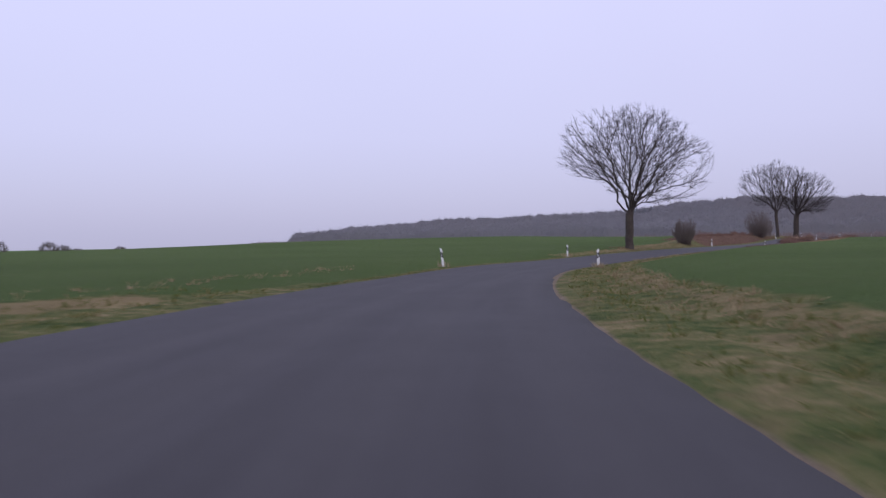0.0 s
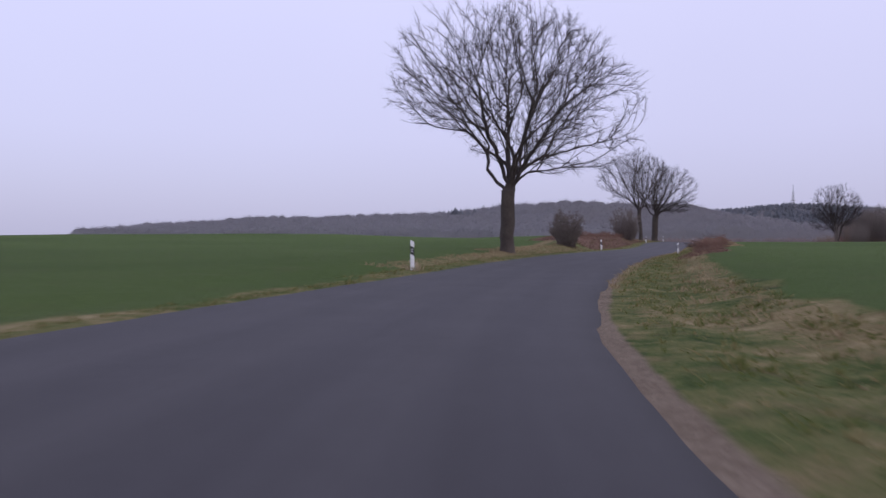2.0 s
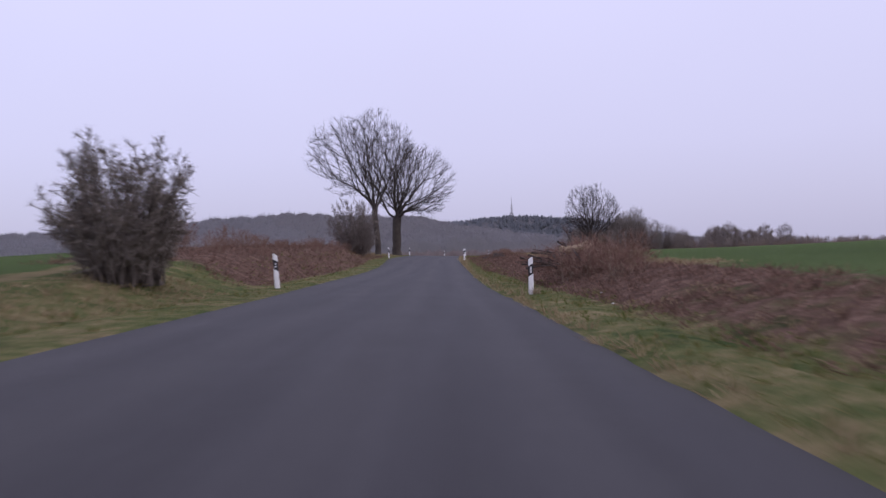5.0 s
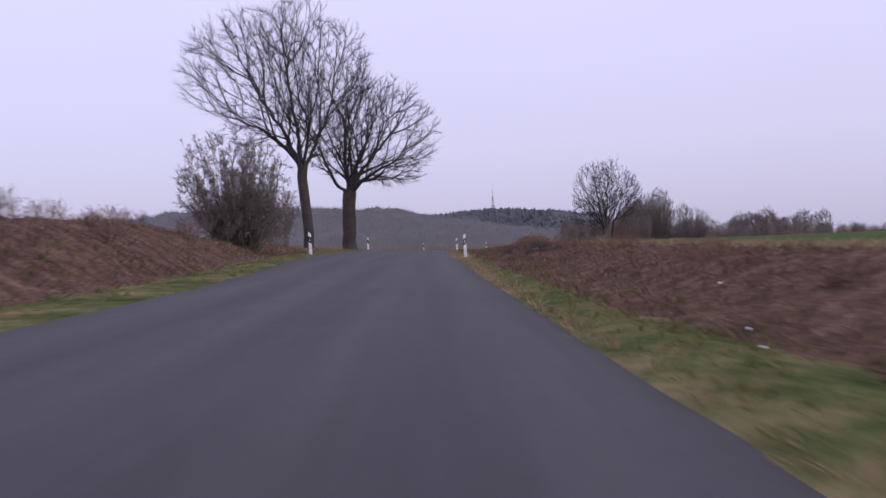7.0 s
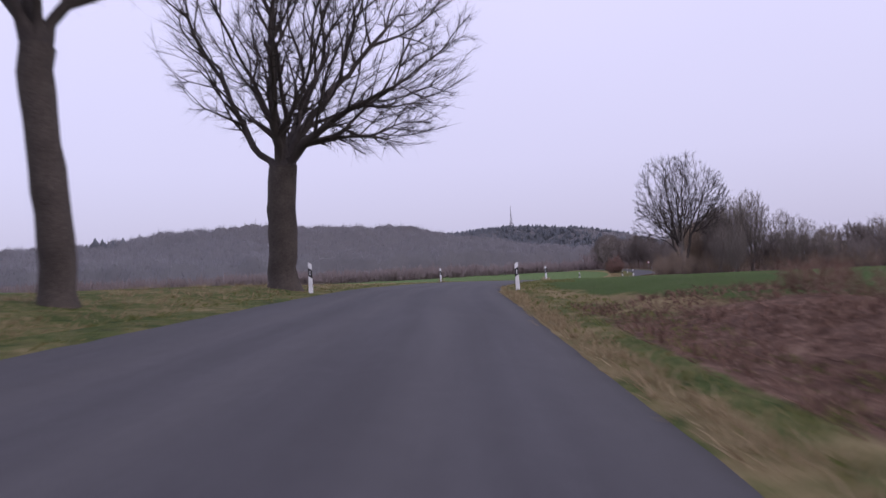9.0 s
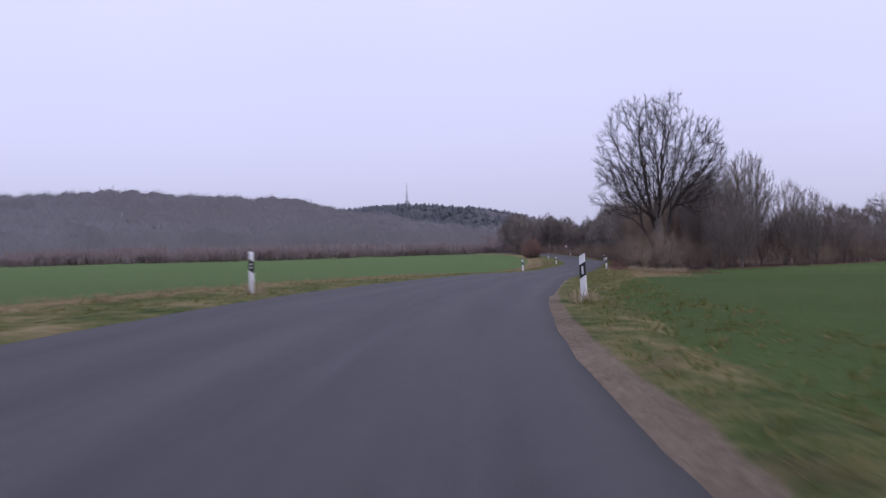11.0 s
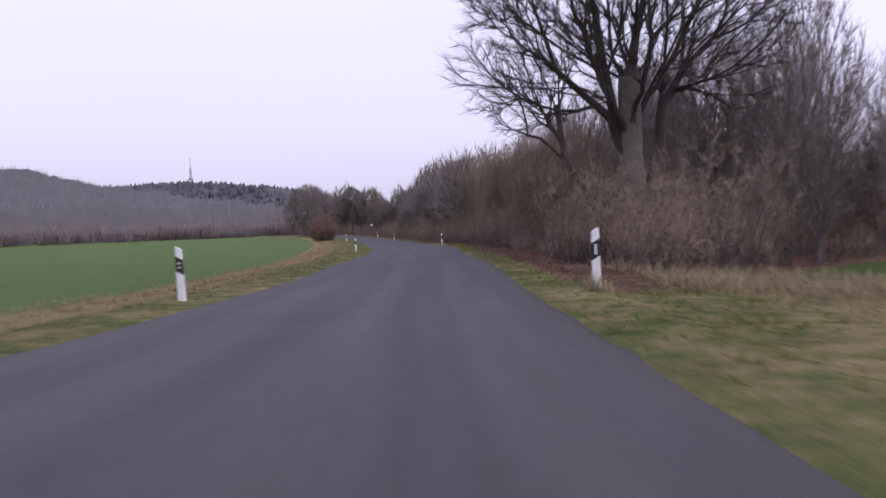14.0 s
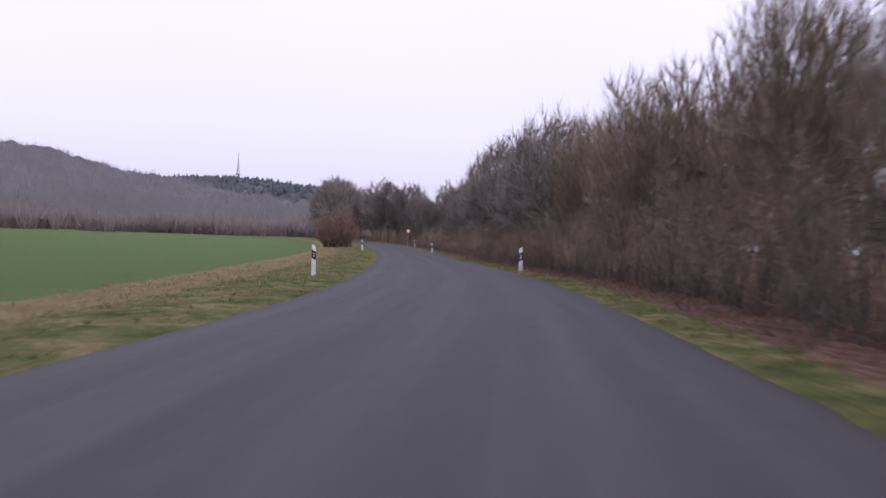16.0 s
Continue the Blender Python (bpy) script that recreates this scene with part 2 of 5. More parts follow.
# hill woods: distance haze put into the base colours, high sheer evens their shade
M_WOODFAR = island_tinted("hazed_wood_crowns", [(0.0, (0.185, 0.178, 0.186)), (0.5, (0.262, 0.254, 0.263)), (1.0, (0.330, 0.320, 0.328))], sheer=0.65)
M_WOODHAZED = island_tinted("hazed_hill_crowns", [(0.0, (0.190, 0.186, 0.196)), (0.5, (0.268, 0.263, 0.275)), (1.0, (0.336, 0.330, 0.342))], sheer=0.65)
M_TUFT = island_tinted("bleached_grass", [(0.0, (0.20, 0.155, 0.095)), (0.5, (0.32, 0.26, 0.165)), (1.0, (0.46, 0.39, 0.26))], sheer=0.6)
# reddish-brown scrub, its tints lifted to carry distance haze
M_SCRUBFAR = island_tinted("hazed_brown_scrub", [(0.0, (0.250, 0.205, 0.195)), (0.5, (0.268, 0.222, 0.211)), (1.0, (0.290, 0.243, 0.230))], sheer=0.75)
# conifers lightened towards blue-grey: the haze before the ridge is in this colour
M_PINEFAR = island_tinted("hazed_conifers", [(0.0, (0.262, 0.278, 0.300)), (0.6, (0.276, 0.292, 0.315)), (1.0, (0.290, 0.307, 0.330))], sheer=0.75)
M_GRASS = island_tinted("verge_grass", [(0.0, (0.070, 0.098, 0.024)), (0.45, (0.115, 0.130, 0.038)), (0.65, (0.19, 0.165, 0.070)), (1.0, (0.30, 0.245, 0.13))], sheer=0.6)
M_STRAW = island_tinted("dry_straw", [(0.0, (0.16, 0.118, 0.062)), (0.5, (0.265, 0.205, 0.118)), (1.0, (0.40, 0.325, 0.20))], sheer=0.5)
M_BRACKEN = island_tinted("dead_bracken", [(0.0, (0.050, 0.031, 0.025)), (0.45, (0.128, 0.078, 0.058)), (0.75, (0.215, 0.135, 0.100)), (1.0, (0.42, 0.30, 0.21))], sheer=0.5)
M_CUT = plain("cut_wood", (0.25, 0.18, 0.11), (0.42, 0.33, 0.22), 8.0, 0.8, 0.2)
M_SOIL = plain("dark_soil", (0.028, 0.020, 0.016), (0.085, 0.060, 0.047), 5.0, 0.95, 0.8, 0.04)


# ---- helpers for building ----
def mesh_object(name, verts, faces, mat, smooth=False):
    me = bpy.data.meshes.new(name)
    me.from_pydata([tuple(v) for v in verts], [], [tuple(f) for f in faces])
    me.materials.append(mat)
    if smooth:
        me.polygons.foreach_set("use_smooth", [True] * len(me.polygons))
    me.update()
    return new(name, me)


def part(name, bm, mat, parent, label=""):
    me = bpy.data.meshes.new(name)
    bm.to_mesh(me)
    bm.free()
    me.materials.append(mat)
    ob = new(name, me)
    ob.parent = parent
    if label:
        ob["label"] = label
    return ob


def adopt(ob, parent, label=""):
    ob.parent = parent
    if label:
        ob["label"] = label
    return ob


def smoothstep(a, b, x):
    t = np.clip((x - a) / (b - a), 0.0, 1.0)
    return t * t * (3 - 2 * t)


# ---- the road's line: a driving line, its height, the edges and the crossfall along it ----
LINE = [(-2.0, -61.7), (-1.6, -41.7), (-1.1, -21.7), (-0.6, -1.7), (0.1, 10.3), (1.6, 22.2), (4.2, 33.9), (7.9, 45.3), (12.8, 56.3), (18.5, 66.8),
        (24.8, 77.0), (31.5, 87.0), (38.2, 96.9), (44.9, 106.9), (51.7, 116.8), (58.5, 126.7), (65.2, 136.6), (72.3, 146.3),
        (79.4, 156.0), (86.5, 165.6), (94.6, 174.5), (103.5, 182.5), (113.0, 189.9), (122.7, 197.0), (132.6, 203.7),
        (142.5, 210.4), (152.6, 217.0), (162.2, 223.9), (183.6, 238.1), (219.8, 269.0), (249.0, 298.5), (268.0, 327.0), (278.0, 358.0), (280.0, 400.0)]
_k = [Vector(p) for p in LINE]
_k = [2 * _k[0] - _k[1]] + _k + [2 * _k[-1] - _k[-2]]
_dense = []
for a, b_, c, d in zip(_k, _k[1:], _k[2:], _k[3:]):
    for i in range(16):
        t = i / 16
        _dense.append(0.5 * ((2 * b_) + (c - a) * t + (2 * a - 5 * b_ + 4 * c - d) * t * t + (3 * b_ - a - 3 * c + d) * t ** 3))
_dense = np.array([(v.x, v.y) for v in _dense])
_len = np.r_[0, np.cumsum(np.hypot(*np.diff(_dense, axis=0).T))]
S_START = _len[np.argmin(np.hypot(_dense[:, 0] + 0.6, _dense[:, 1] + 1.7))]
_s = _len - S_START
S0, S1 = -58.0, float(_s[-1]) - 2.0
SS = np.arange(S0, S1, 1.0)
RX, RY = np.interp(SS, _s, _dense[:, 0]), np.interp(SS, _s, _dense[:, 1])
TX, TY = np.gradient(RX), np.gradient(RY)
_n = np.hypot(TX, TY)
TX, TY = TX / _n, TY / _n


def along(s, places, values):
    """A value that glides along the road."""
    return np.interp(s, places, values)


def softened(values, width):
    k = np.hanning(width + 2)[1:-1]
    pad = width // 2
    return np.convolve(np.pad(values, pad, mode="edge"), k / k.sum(), "valid")[: len(values)]


ROAD_Z = softened(along(SS, [-60] + [12 * i for i in range(24)] + [287, 312, 345, 390, 440],
                        [-0.1, -0.31, -0.49, -0.59, -0.66, -0.81, -0.78, -0.63, -0.54, -0.53, -0.56, -0.58, -0.54, -0.33, 0.01, 0.22,
                         0.36, 0.47, 0.43, 0.25, 0.01, -0.25, -0.55, -0.78, -0.88, -1.02, -1.25, -1.55, -1.4, -1.0]), 15)
CROSS = softened(along(SS, [0, 20, 30, 45, 60, 80, 100, 120, 145, 165, 180, 200, 225, 245, 262, 275, 290, 305, 320, 345],
                       [.015, .01, .0, .03, .03, .025, .045, .06, .055, .075, .07, .03, .03, .028, -.005, -.045, -.07, -.05, -.03, 0]), 11)
EDGE_L = softened(along(SS, [-20, 10, 40, 63, 90, 114, 148, 160, 172, 188, 216, 240, 265, 312, 400],
                        [-5.8, -5.8, -5.4, -4.2, -4.1, -4.2, -4.55, -5.1, -4.9, -4.85, -5.3, -4.5, -3.8, -4.2, -4.2]), 15)
EDGE_R = softened(along(SS, [-20, 2, 15, 24, 29, 33, 40, 45, 51, 60, 68, 75, 90, 100, 135, 147, 156, 168, 205, 226, 233, 242, 260, 268, 277, 290, 298, 320],
                        [1.85, 1.8, 1.55, 1.25, 1.18, 1.04, 1.0, 1.1, 1.22, 1.62, 1.98, 2.15, 2.12, 1.9, 1.62, 1.5, 1.55, 1.1, .95, 1.35, 1.35, 1.55, 1.85, 1.98, 2.1, 2.25, 2.1, 1.8]), 11)
# how far the field stands above the road's edge beside it, and how far out the bank's top is
RISE_L = softened(along(SS, [0, 40, 60, 95, 108, 118, 128, 150, 158, 166, 178, 195, 210, 240, 262, 290, 340],
                        [.15, .15, .25, .35, .45, 1.1, 1.5, 1.45, .9, .5, .45, .3, .0, -.1, -.25, -.3, -.2]), 9)
RISE_R = softened(along(SS, [0, 40, 60, 85, 100, 112, 125, 140, 155, 168, 180, 195, 215, 240, 258, 275, 340],
                        [.35, .35, .4, .45, .55, .7, .75, .68, .55, .4, .25, .05, .0, -.1, -.3, -.5, -.5]), 9)
TOP_R = along(SS, [0, 90, 115, 160, 185, 220], [5.0, 5.0, 5.2, 5.0, 5.0, 6.0])
TOP_L = along(SS, [0, 90, 120, 155, 180, 220], [4.5, 5.0, 4.2, 4.2, 6.0, 4.5])

FAR = [(-60, 40, .2), (-150, 80, -1.6), (-80, 130, .6), (-110, 40, -1.2), (-20, 165, 2.4), (15, 180, 3.6), (-150, 250, -3), (-118, 242, -4.5), (40, 240, 3.0), (-60, 0, .1),
       (20, 300, -1.5), (100, 260, -.9), (60, 220, 2.9), (150, 300, -1.2), (200, 330, -1.6), (120, 380, -1.5), (260, 400, -1.5), (130, 235, -.6),
       (60, 30, 1.0), (120, 60, 1.6), (70, 70, 1.3), (100, 110, 1.7), (140, 120, 1.4), (130, 150, .5), (170, 170, -.9)]
FAR += [(210, 206, -1.9), (250, 180, -2.2), (200, 100, .4), (230, 240, -2), (300, 250, -2), (320, 330, -1.5), (0, -90, 0), (80, -60, .4), (-80, -60, 0)]
FAR = np.array(FAR)

RIDGE_A = np.array([(-150, 660, -2), (-110, 655, 2.7), (-9, 656, 12.4), (68, 633, 12.4), (144, 578, 14.9), (215, 532, 21.8), (290, 530, 20.2), (350, 560, 12.8)], float)
RIDGE_B = np.array([(330, 640, 18), (440, 690, 22.8), (540, 705, 32), (600, 660, 27), (650, 600, 9.8), (690, 560, 0)], float)


def ridge(x, y, line, width):
    best, crest = np.full(x.shape, 1e9), np.zeros(x.shape)
    for p, q in zip(line, line[1:]):
        d = q - p
        t = np.clip(((x - p[0]) * d[0] + (y - p[1]) * d[1]) / (d[0] ** 2 + d[1] ** 2), 0, 1)
        r = np.hypot(x - p[0] - t * d[0], y - p[1] - t * d[1])
        near = r < best
        best, crest = np.where(near, r, best), np.where(near, p[2] + t * d[2], crest)
    return crest * np.exp(-((best / width) ** 2))


def hills(x, y):
    return np.maximum(ridge(x, y, RIDGE_A, 80.0), ridge(x, y, RIDGE_B, 95.0))


def far_height(x, y):
    w = 1.0 / ((x[:, None] - FAR[None, :, 0]) ** 2 + (y[:, None] - FAR[None, :, 1]) ** 2 + 900.0) ** 1.5
    q = slice(None, None, 8)
    wr = 0.35 / ((x[:, None] - RX[None, q]) ** 2 + (y[:, None] - RY[None, q]) ** 2 + 900.0) ** 1.5
    z = (w @ FAR[:, 2] + wr @ ROAD_Z[q]) / (w.sum(1) + wr.sum(1))
    return z + hills(x, y)


def road_frame(x, y):
    """The nearest place along the road (its index) and the distance to the right of the driving line."""
    i = np.empty(len(x), int)
    for k in range(0, len(x), 4000):
        i[k:k + 4000] = np.argmin((x[k:k + 4000, None] - RX) ** 2 + (y[k:k + 4000, None] - RY) ** 2, axis=1)
    d = (x - RX[i]) * TY[i] - (y - RY[i]) * TX[i]
    r = np.hypot(x - RX[i], y - RY[i])
    return i, np.where(np.abs(d) < 0.9 * r, np.sign(d + 1e-9) * r, d)


def profile(i, d):
    """The height of verge, bank and near field at distance d from the driving line; also the distance beyond the road's edge."""
    right = d > 0
    e = np.where(right, d - EDGE_R[i], EDGE_L[i] - d)
    edge_z = ROAD_Z[i] - CROSS[i] * np.where(right, EDGE_R[i], EDGE_L[i])
    rise, top = np.where(right, RISE_R[i], RISE_L[i]), np.where(right, TOP_R[i], TOP_L[i])
    z = edge_z - 0.02 + 0.05 * smoothstep(0.2, 1.2, e) + rise * smoothstep(1.1, top, e)
    # a shallow hollow at the foot of the bank
    z = z - 0.10 * smoothstep(0.9, 1.5, e) * (1 - smoothstep(1.6, 3.2, e))
    under = ROAD_Z[i] - CROSS[i] * d - 0.06
    return np.where(e < 0.0, under, z), e


def ground_height(x, y):
    x, y = np.atleast_1d(np.asarray(x, float)), np.atleast_1d(np.asarray(y, float))
    i, d = road_frame(x, y)
    near, e = profile(i, d)
    f = smoothstep(9.0, 45.0, e)
    return near * (1 - f) + far_height(x, y) * f


def ground_at(x, y):
    return float(ground_height([x], [y])[0])


def beside(s, d):
    """The place d metres to the right of the driving line, s metres along it."""
    i = int(np.clip(round(s - S0), 0, len(SS) - 1))
    return RX[i] + TY[i] * d, RY[i] - TX[i] * d


# ---- ground: one sheet, fine beside the road and coarse towards the hills ----
EDGE_FIELD = [(153.5, 208.5), (161.0, 205.5), (172.0, 200.0), (192.0, 193.0), (222.0, 184.0), (260.0, 172.0)]


def build_ground():
    rng = np.random.default_rng(3)
    steps = np.concatenate([np.arange(-40, -14, 2.0), np.arange(-14, -7.5, 0.5), np.arange(-7.5, 6.01, 0.3), np.arange(6.5, 14, 0.5), np.arange(14, 41, 2.0)])
    ii = np.arange(0, len(SS))
    gi, gd = np.meshgrid(ii, steps, indexing="ij")
    gi, gd = gi.ravel(), gd.ravel()
    x, y = RX[gi] + TY[gi] * gd, RY[gi] - TX[gi] * gd
    near, e = profile(gi, gd)
    f = smoothstep(9.0, 45.0, e)
    z = near * (1 - f) + far_height(x, y) * f
    lump = np.array([noise.noise((a * 0.9, b * 0.9, 0)) + 0.5 * noise.noise((a * 2.3, b * 2.3, 5)) for a, b in zip(x, y)])
    z = z + lump * 0.07 * smoothstep(0.3, 1.8, e) * (1 - 0.6 * smoothstep(6, 10, e))
    cols = len(steps)
    faces = [(r * cols + c, r * cols + c + 1, (r + 1) * cols + c + 1, (r + 1) * cols + c) for r in range(len(ii) - 1) for c in range(cols - 1)]
    verts = np.column_stack([x, y, z])
    # the wide sheet
    gx = np.concatenate([np.arange(-4200, -500, 370.0), np.arange(-500, 900, 14.0), np.arange(900, 4600, 370.0)])
    gy = np.concatenate([np.arange(-4200, -150, 450.0), np.arange(-150, 1000, 14.0), np.arange(1000, 4600, 360.0)])
    wx, wy = np.meshgrid(gx, gy, indexing="ij")
    wx, wy = wx.ravel(), wy.ravel()
    wz = np.concatenate([far_height(wx[k:k + 3000], wy[k:k + 3000]) for k in range(0, len(wx), 3000)])
    wi, wd = road_frame(wx, wy)
    we = np.where(wd > 0, wd - EDGE_R[wi], EDGE_L[wi] - wd)
    inside = (wi > 1) & (wi < len(SS) - 32)
    sink = np.where(inside & (np.abs(wd) < 20), 2.5, np.where(inside & (np.abs(wd) < 38), 0.25, 0.03))
    mid = (np.abs(wd) < 60)
    near, e2 = profile(wi, wd)
    f = smoothstep(9.0, 45.0, e2)
    wz = np.where(mid, near * (1 - f) + wz * f, wz)
    wz = wz - sink
    base = len(verts)
    m = len(gy)
    faces += [(base + r * m + c, base + (r + 1) * m + c, base + (r + 1) * m + c + 1, base + r * m + c + 1) for r in range(len(gx) - 1) for c in range(m - 1)]
    ob = mesh_object("ground", np.vstack([verts, np.column_stack([wx, wy, wz])]), faces, M_GROUND, True)
    s_all, right = np.r_[SS[gi], SS[wi]], np.r_[gd, wd] > 0
    e_all = np.r_[e, we]
    edge_wob = np.array([noise.noise((a * 0.35, 3.0 * k, 9)) for a, k in zip(s_all, right)])
    crop_from = np.where(right, along(s_all, [0, 25, 60, 75, 90, 100, 115, 165, 185, 205, 225, 240, 255, 262], [3.6, 3.2, 3.4, 3.0, 3.2, 4.0, 5.2, 5.2, 2.4, 1.3, 1.8, 4.6, 6.2, 7.2]),
                         along(s_all, [0, 14, 25, 58, 68, 82, 95, 110, 160, 185, 200, 260, 290, 320], [4.5, 3.4, 0.5, 0.5, 2.7, 3.2, 4.4, 6.5, 8.0, 9.0, 4.2, 4.0, 5.0, 6.0]))
    crop = smoothstep(-0.5, 0.6, e_all - crop_from - 0.6 * edge_wob)
    hill = np.r_[hills(x, y), hills(wx, wy)]
    px, py = np.r_[x, wx], np.r_[y, wy]
    wood = right & (s_all > 262) & (e_all > along(s_all, [261, 264, 267, 285, 300], [4.0, 1.8, 0.9, 0.75, 0.75])) & (py > np.interp(px, [p[0] for p in EDGE_FIELD], [p[1] for p in EDGE_FIELD]) - 0.8)
    litter = np.where(wood, 1.0, 0.0)
    bank_r = right * (0.58 * smoothstep(74, 90, s_all) + 0.42 * smoothstep(104, 114, s_all)) * (1 - smoothstep(170, 182, s_all)) * smoothstep(along(s_all, [132, 140, 150], [1.3, 0.85, 0.6]), along(s_all, [132, 140, 150], [2.2, 1.5, 1.15]), e_all) * (1 - smoothstep(4.4, 5.4, e_all))
    bank_l = (~right) * smoothstep(112, 119, s_all) * (1 - smoothstep(166, 176, s_all)) * smoothstep(1.2, 1.9, e_all) * (1 - smoothstep(7.0, 10.0, e_all))
    litter = np.clip(litter + bank_r + bank_l + smoothstep(2.0, 5.0, hill), 0, 1)
    dry = 0.75 * smoothstep(1.0, 0.2, np.abs(e_all - (crop_from - 0.7))) * (e_all > 0)
    dry = np.where(right & (s_all < 108), dry * 0.7, dry)
    dry = np.where(~right & (s_all > 16) & (s_all < 82), along(s_all, [58, 66, 74, 82], [0.0, 0.45, 0.6, 0.8]) * dry, dry)
    dry = np.maximum(dry, 0.45 * right * smoothstep(238, 246, s_all) * (1 - smoothstep(264, 270, s_all)) * (e_all > 0.15) * (1 - smoothstep(-0.3, 0.3, e_all - crop_from)))
    dry = np.where(right & (s_all > 192) & (s_all < 236), 0.0, dry)
    dry = np.maximum(dry, 0.37 * right * (e_all > 1.2) * (e_all < 4.2) * smoothstep(62, 80, s_all) * (1 - smoothstep(108, 118, s_all)))
    dry = np.maximum(dry, along(s_all, [140, 150, 185, 190], [0.42, 0.62, 0.62, 0.42]) * right * smoothstep(56, 66, s_all) * (1 - smoothstep(188, 200, s_all)) * (e_all > -0.2) * (1 - smoothstep(0.35, 0.75, e_all)))
    dry = np.maximum(dry, 0.8 * right * smoothstep(104, 116, s_all) * (1 - smoothstep(170, 182, s_all)) * smoothstep(4.3, 5.0, e_all) * (1 - smoothstep(5.4, 6.6, e_all)) * (1 - smoothstep(154, 164, s_all)))
    dry = np.maximum(dry, 0.85 * (~right) * smoothstep(222, 240, s_all) * smoothstep(1.9, 0.7, np.abs(e_all - crop_from + 1.2)) * (e_all > 0.8))
    in_dirt = np.where(right, along(s_all, [-10, 4, 14, 30, 46, 60, 68, 76, 195, 203, 222, 236, 246], [.0, .0, .05, .22, .24, .24, .1, -.2, -.2, .42, .10, .12, -.2]),
                       along(s_all, [0, 200, 230, 245], [-.2, -.2, .0, -.2]))
    dirt = 1.0 - smoothstep(in_dirt - 0.25, in_dirt + 0.15, e_all)
    # where the left field's colour is lightened for haze
    pale = (~right) * smoothstep(185, 215, s_all) * 0.9
    for name, v in (("pale", pale), ("crop", crop), ("dry", dry), ("litter", litter), ("dirt", dirt)):
        ob.data.attributes.new(name, "FLOAT", "POINT").data.foreach_set("value", np.asarray(v, np.float32))
    return tagged(ob, "green winter crop fields with rough grass verges and bracken banks", "ground", kind="structure")


build_ground()


# ---- road ----
def build_road():
    rng = np.random.default_rng(5)
    cols = 21
    verts, faces, lane, margin = [], [], [], []
    for k in range(len(SS) * 2 - 1):
        i, t = k / 2, 0
        a = int(i)
        b_ = min(a + 1, len(SS) - 1)
        u = i - a
        mixv = lambda v: v[a] * (1 - u) + v[b_] * u
        x, y, tx, ty, z, c = (mixv(v) for v in (RX, RY, TX, TY, ROAD_Z, CROSS))
        dl, dr, s = mixv(EDGE_L), mixv(EDGE_R), SS[a] + u
        dl -= 0.06 * noise.noise((s * 0.6, 1.0, 0)) + 0.06 * noise.noise((s * 2.3, 4.0, 0))
        dr += 0.06 * noise.noise((s * 0.6, 11.0, 0)) + 0.06 * noise.noise((s * 2.3, 14.0, 0))
        for j in range(cols):
            w = j / (cols - 1)
            d = dl + (dr - dl) * w
            drop = 0.05 if j in (0, cols - 1) else 0.0
            verts.append((x + ty * d, y - tx * d, z - c * d - drop + 0.004 * noise.noise((s * 0.4, d, 2))))
            lane.append((s, d))
            margin.append(max(0.0, 1.0 - min(d - dl, dr - d) / 0.55))
        if k:
            for j in range(cols - 1):
                p0 = (k - 1) * cols + j
                faces.append((p0, p0 + 1, p0 + cols + 1, p0 + cols))
    ob = mesh_object("road", verts, faces, M_ROAD, True)
    ob.data.attributes.new("margin", "FLOAT", "POINT").data.foreach_set("value", np.array(margin, np.float32))
    layer = ob.data.uv_layers.new(name="lane")
    for loop in ob.data.loops:
        layer.data[loop.index].uv = lane[loop.vertex_index]
    return tagged(ob, "narrow unmarked asphalt country road with worn edges", "road", kind="structure")


build_road()


# ---- bare winter trees: limbs laid out by hand, branches that reach out from them to fill the crown ----
def branch_out(nodes, parents, targets, balance):
    """Joins the targets to the limbs one by one, each where the way to it and the way back to the root are short together; then straightens the new branches."""
    n0, n = len(nodes), len(nodes) + len(targets)
    P, par, way = np.zeros((n, 3)), np.full(n, -1), np.zeros(n)
    P[:n0], par[:n0] = nodes, parents
    for k in range(1, n0):
        way[k] = way[par[k]] + np.linalg.norm(P[k] - P[par[k]])
    d = np.linalg.norm(targets[:, None, :] - P[None, :n0], axis=2) * (1 + 0.25 * (targets[:, None, 2] < P[None, :n0, 2])) + balance * way[None, :n0]
    who = d.argmin(1)
    cost = d[np.arange(len(targets)), who]
    left = np.ones(len(targets), bool)
    for k in range(n0, n):
        j = int(cost.argmin())
        P[k], par[k] = targets[j], who[j]
        cost[j], left[j] = np.inf, False
        way[k] = way[who[j]] + np.linalg.norm(P[k] - P[who[j]])
        c = np.sqrt(((targets - P[k]) ** 2).sum(1)) + balance * way[k]
        better = (c < cost) & left
        cost[better], who[better] = c[better], k
    far = np.zeros(n)
    heir = np.full(n, -1)
    for k in range(n - 1, 0, -1):
        q = par[k]
        if far[k] + 1 > far[q]:
            far[q], heir[q] = far[k] + 1, k
    move = np.arange(n)[(np.arange(n) >= n0) & (heir >= 0)]
    for _ in range(2):
        P[move] = 0.4 * P[move] + 0.3 * P[par[move]] + 0.3 * P[heir[move]]
    return P, par


def radii_of(P, parents, tip, base, power=2.1):
    acc = np.zeros(len(P))
    r = np.zeros(len(P))
    for i in range(len(P) - 1, -1, -1):
        r[i] = max(tip, acc[i] ** (1 / power))
        if parents[i] >= 0:
            acc[parents[i]] += r[i] ** power
    top = r.max()
    return tip + (r - tip) * (base - tip) / max(top - tip, 1e-6)


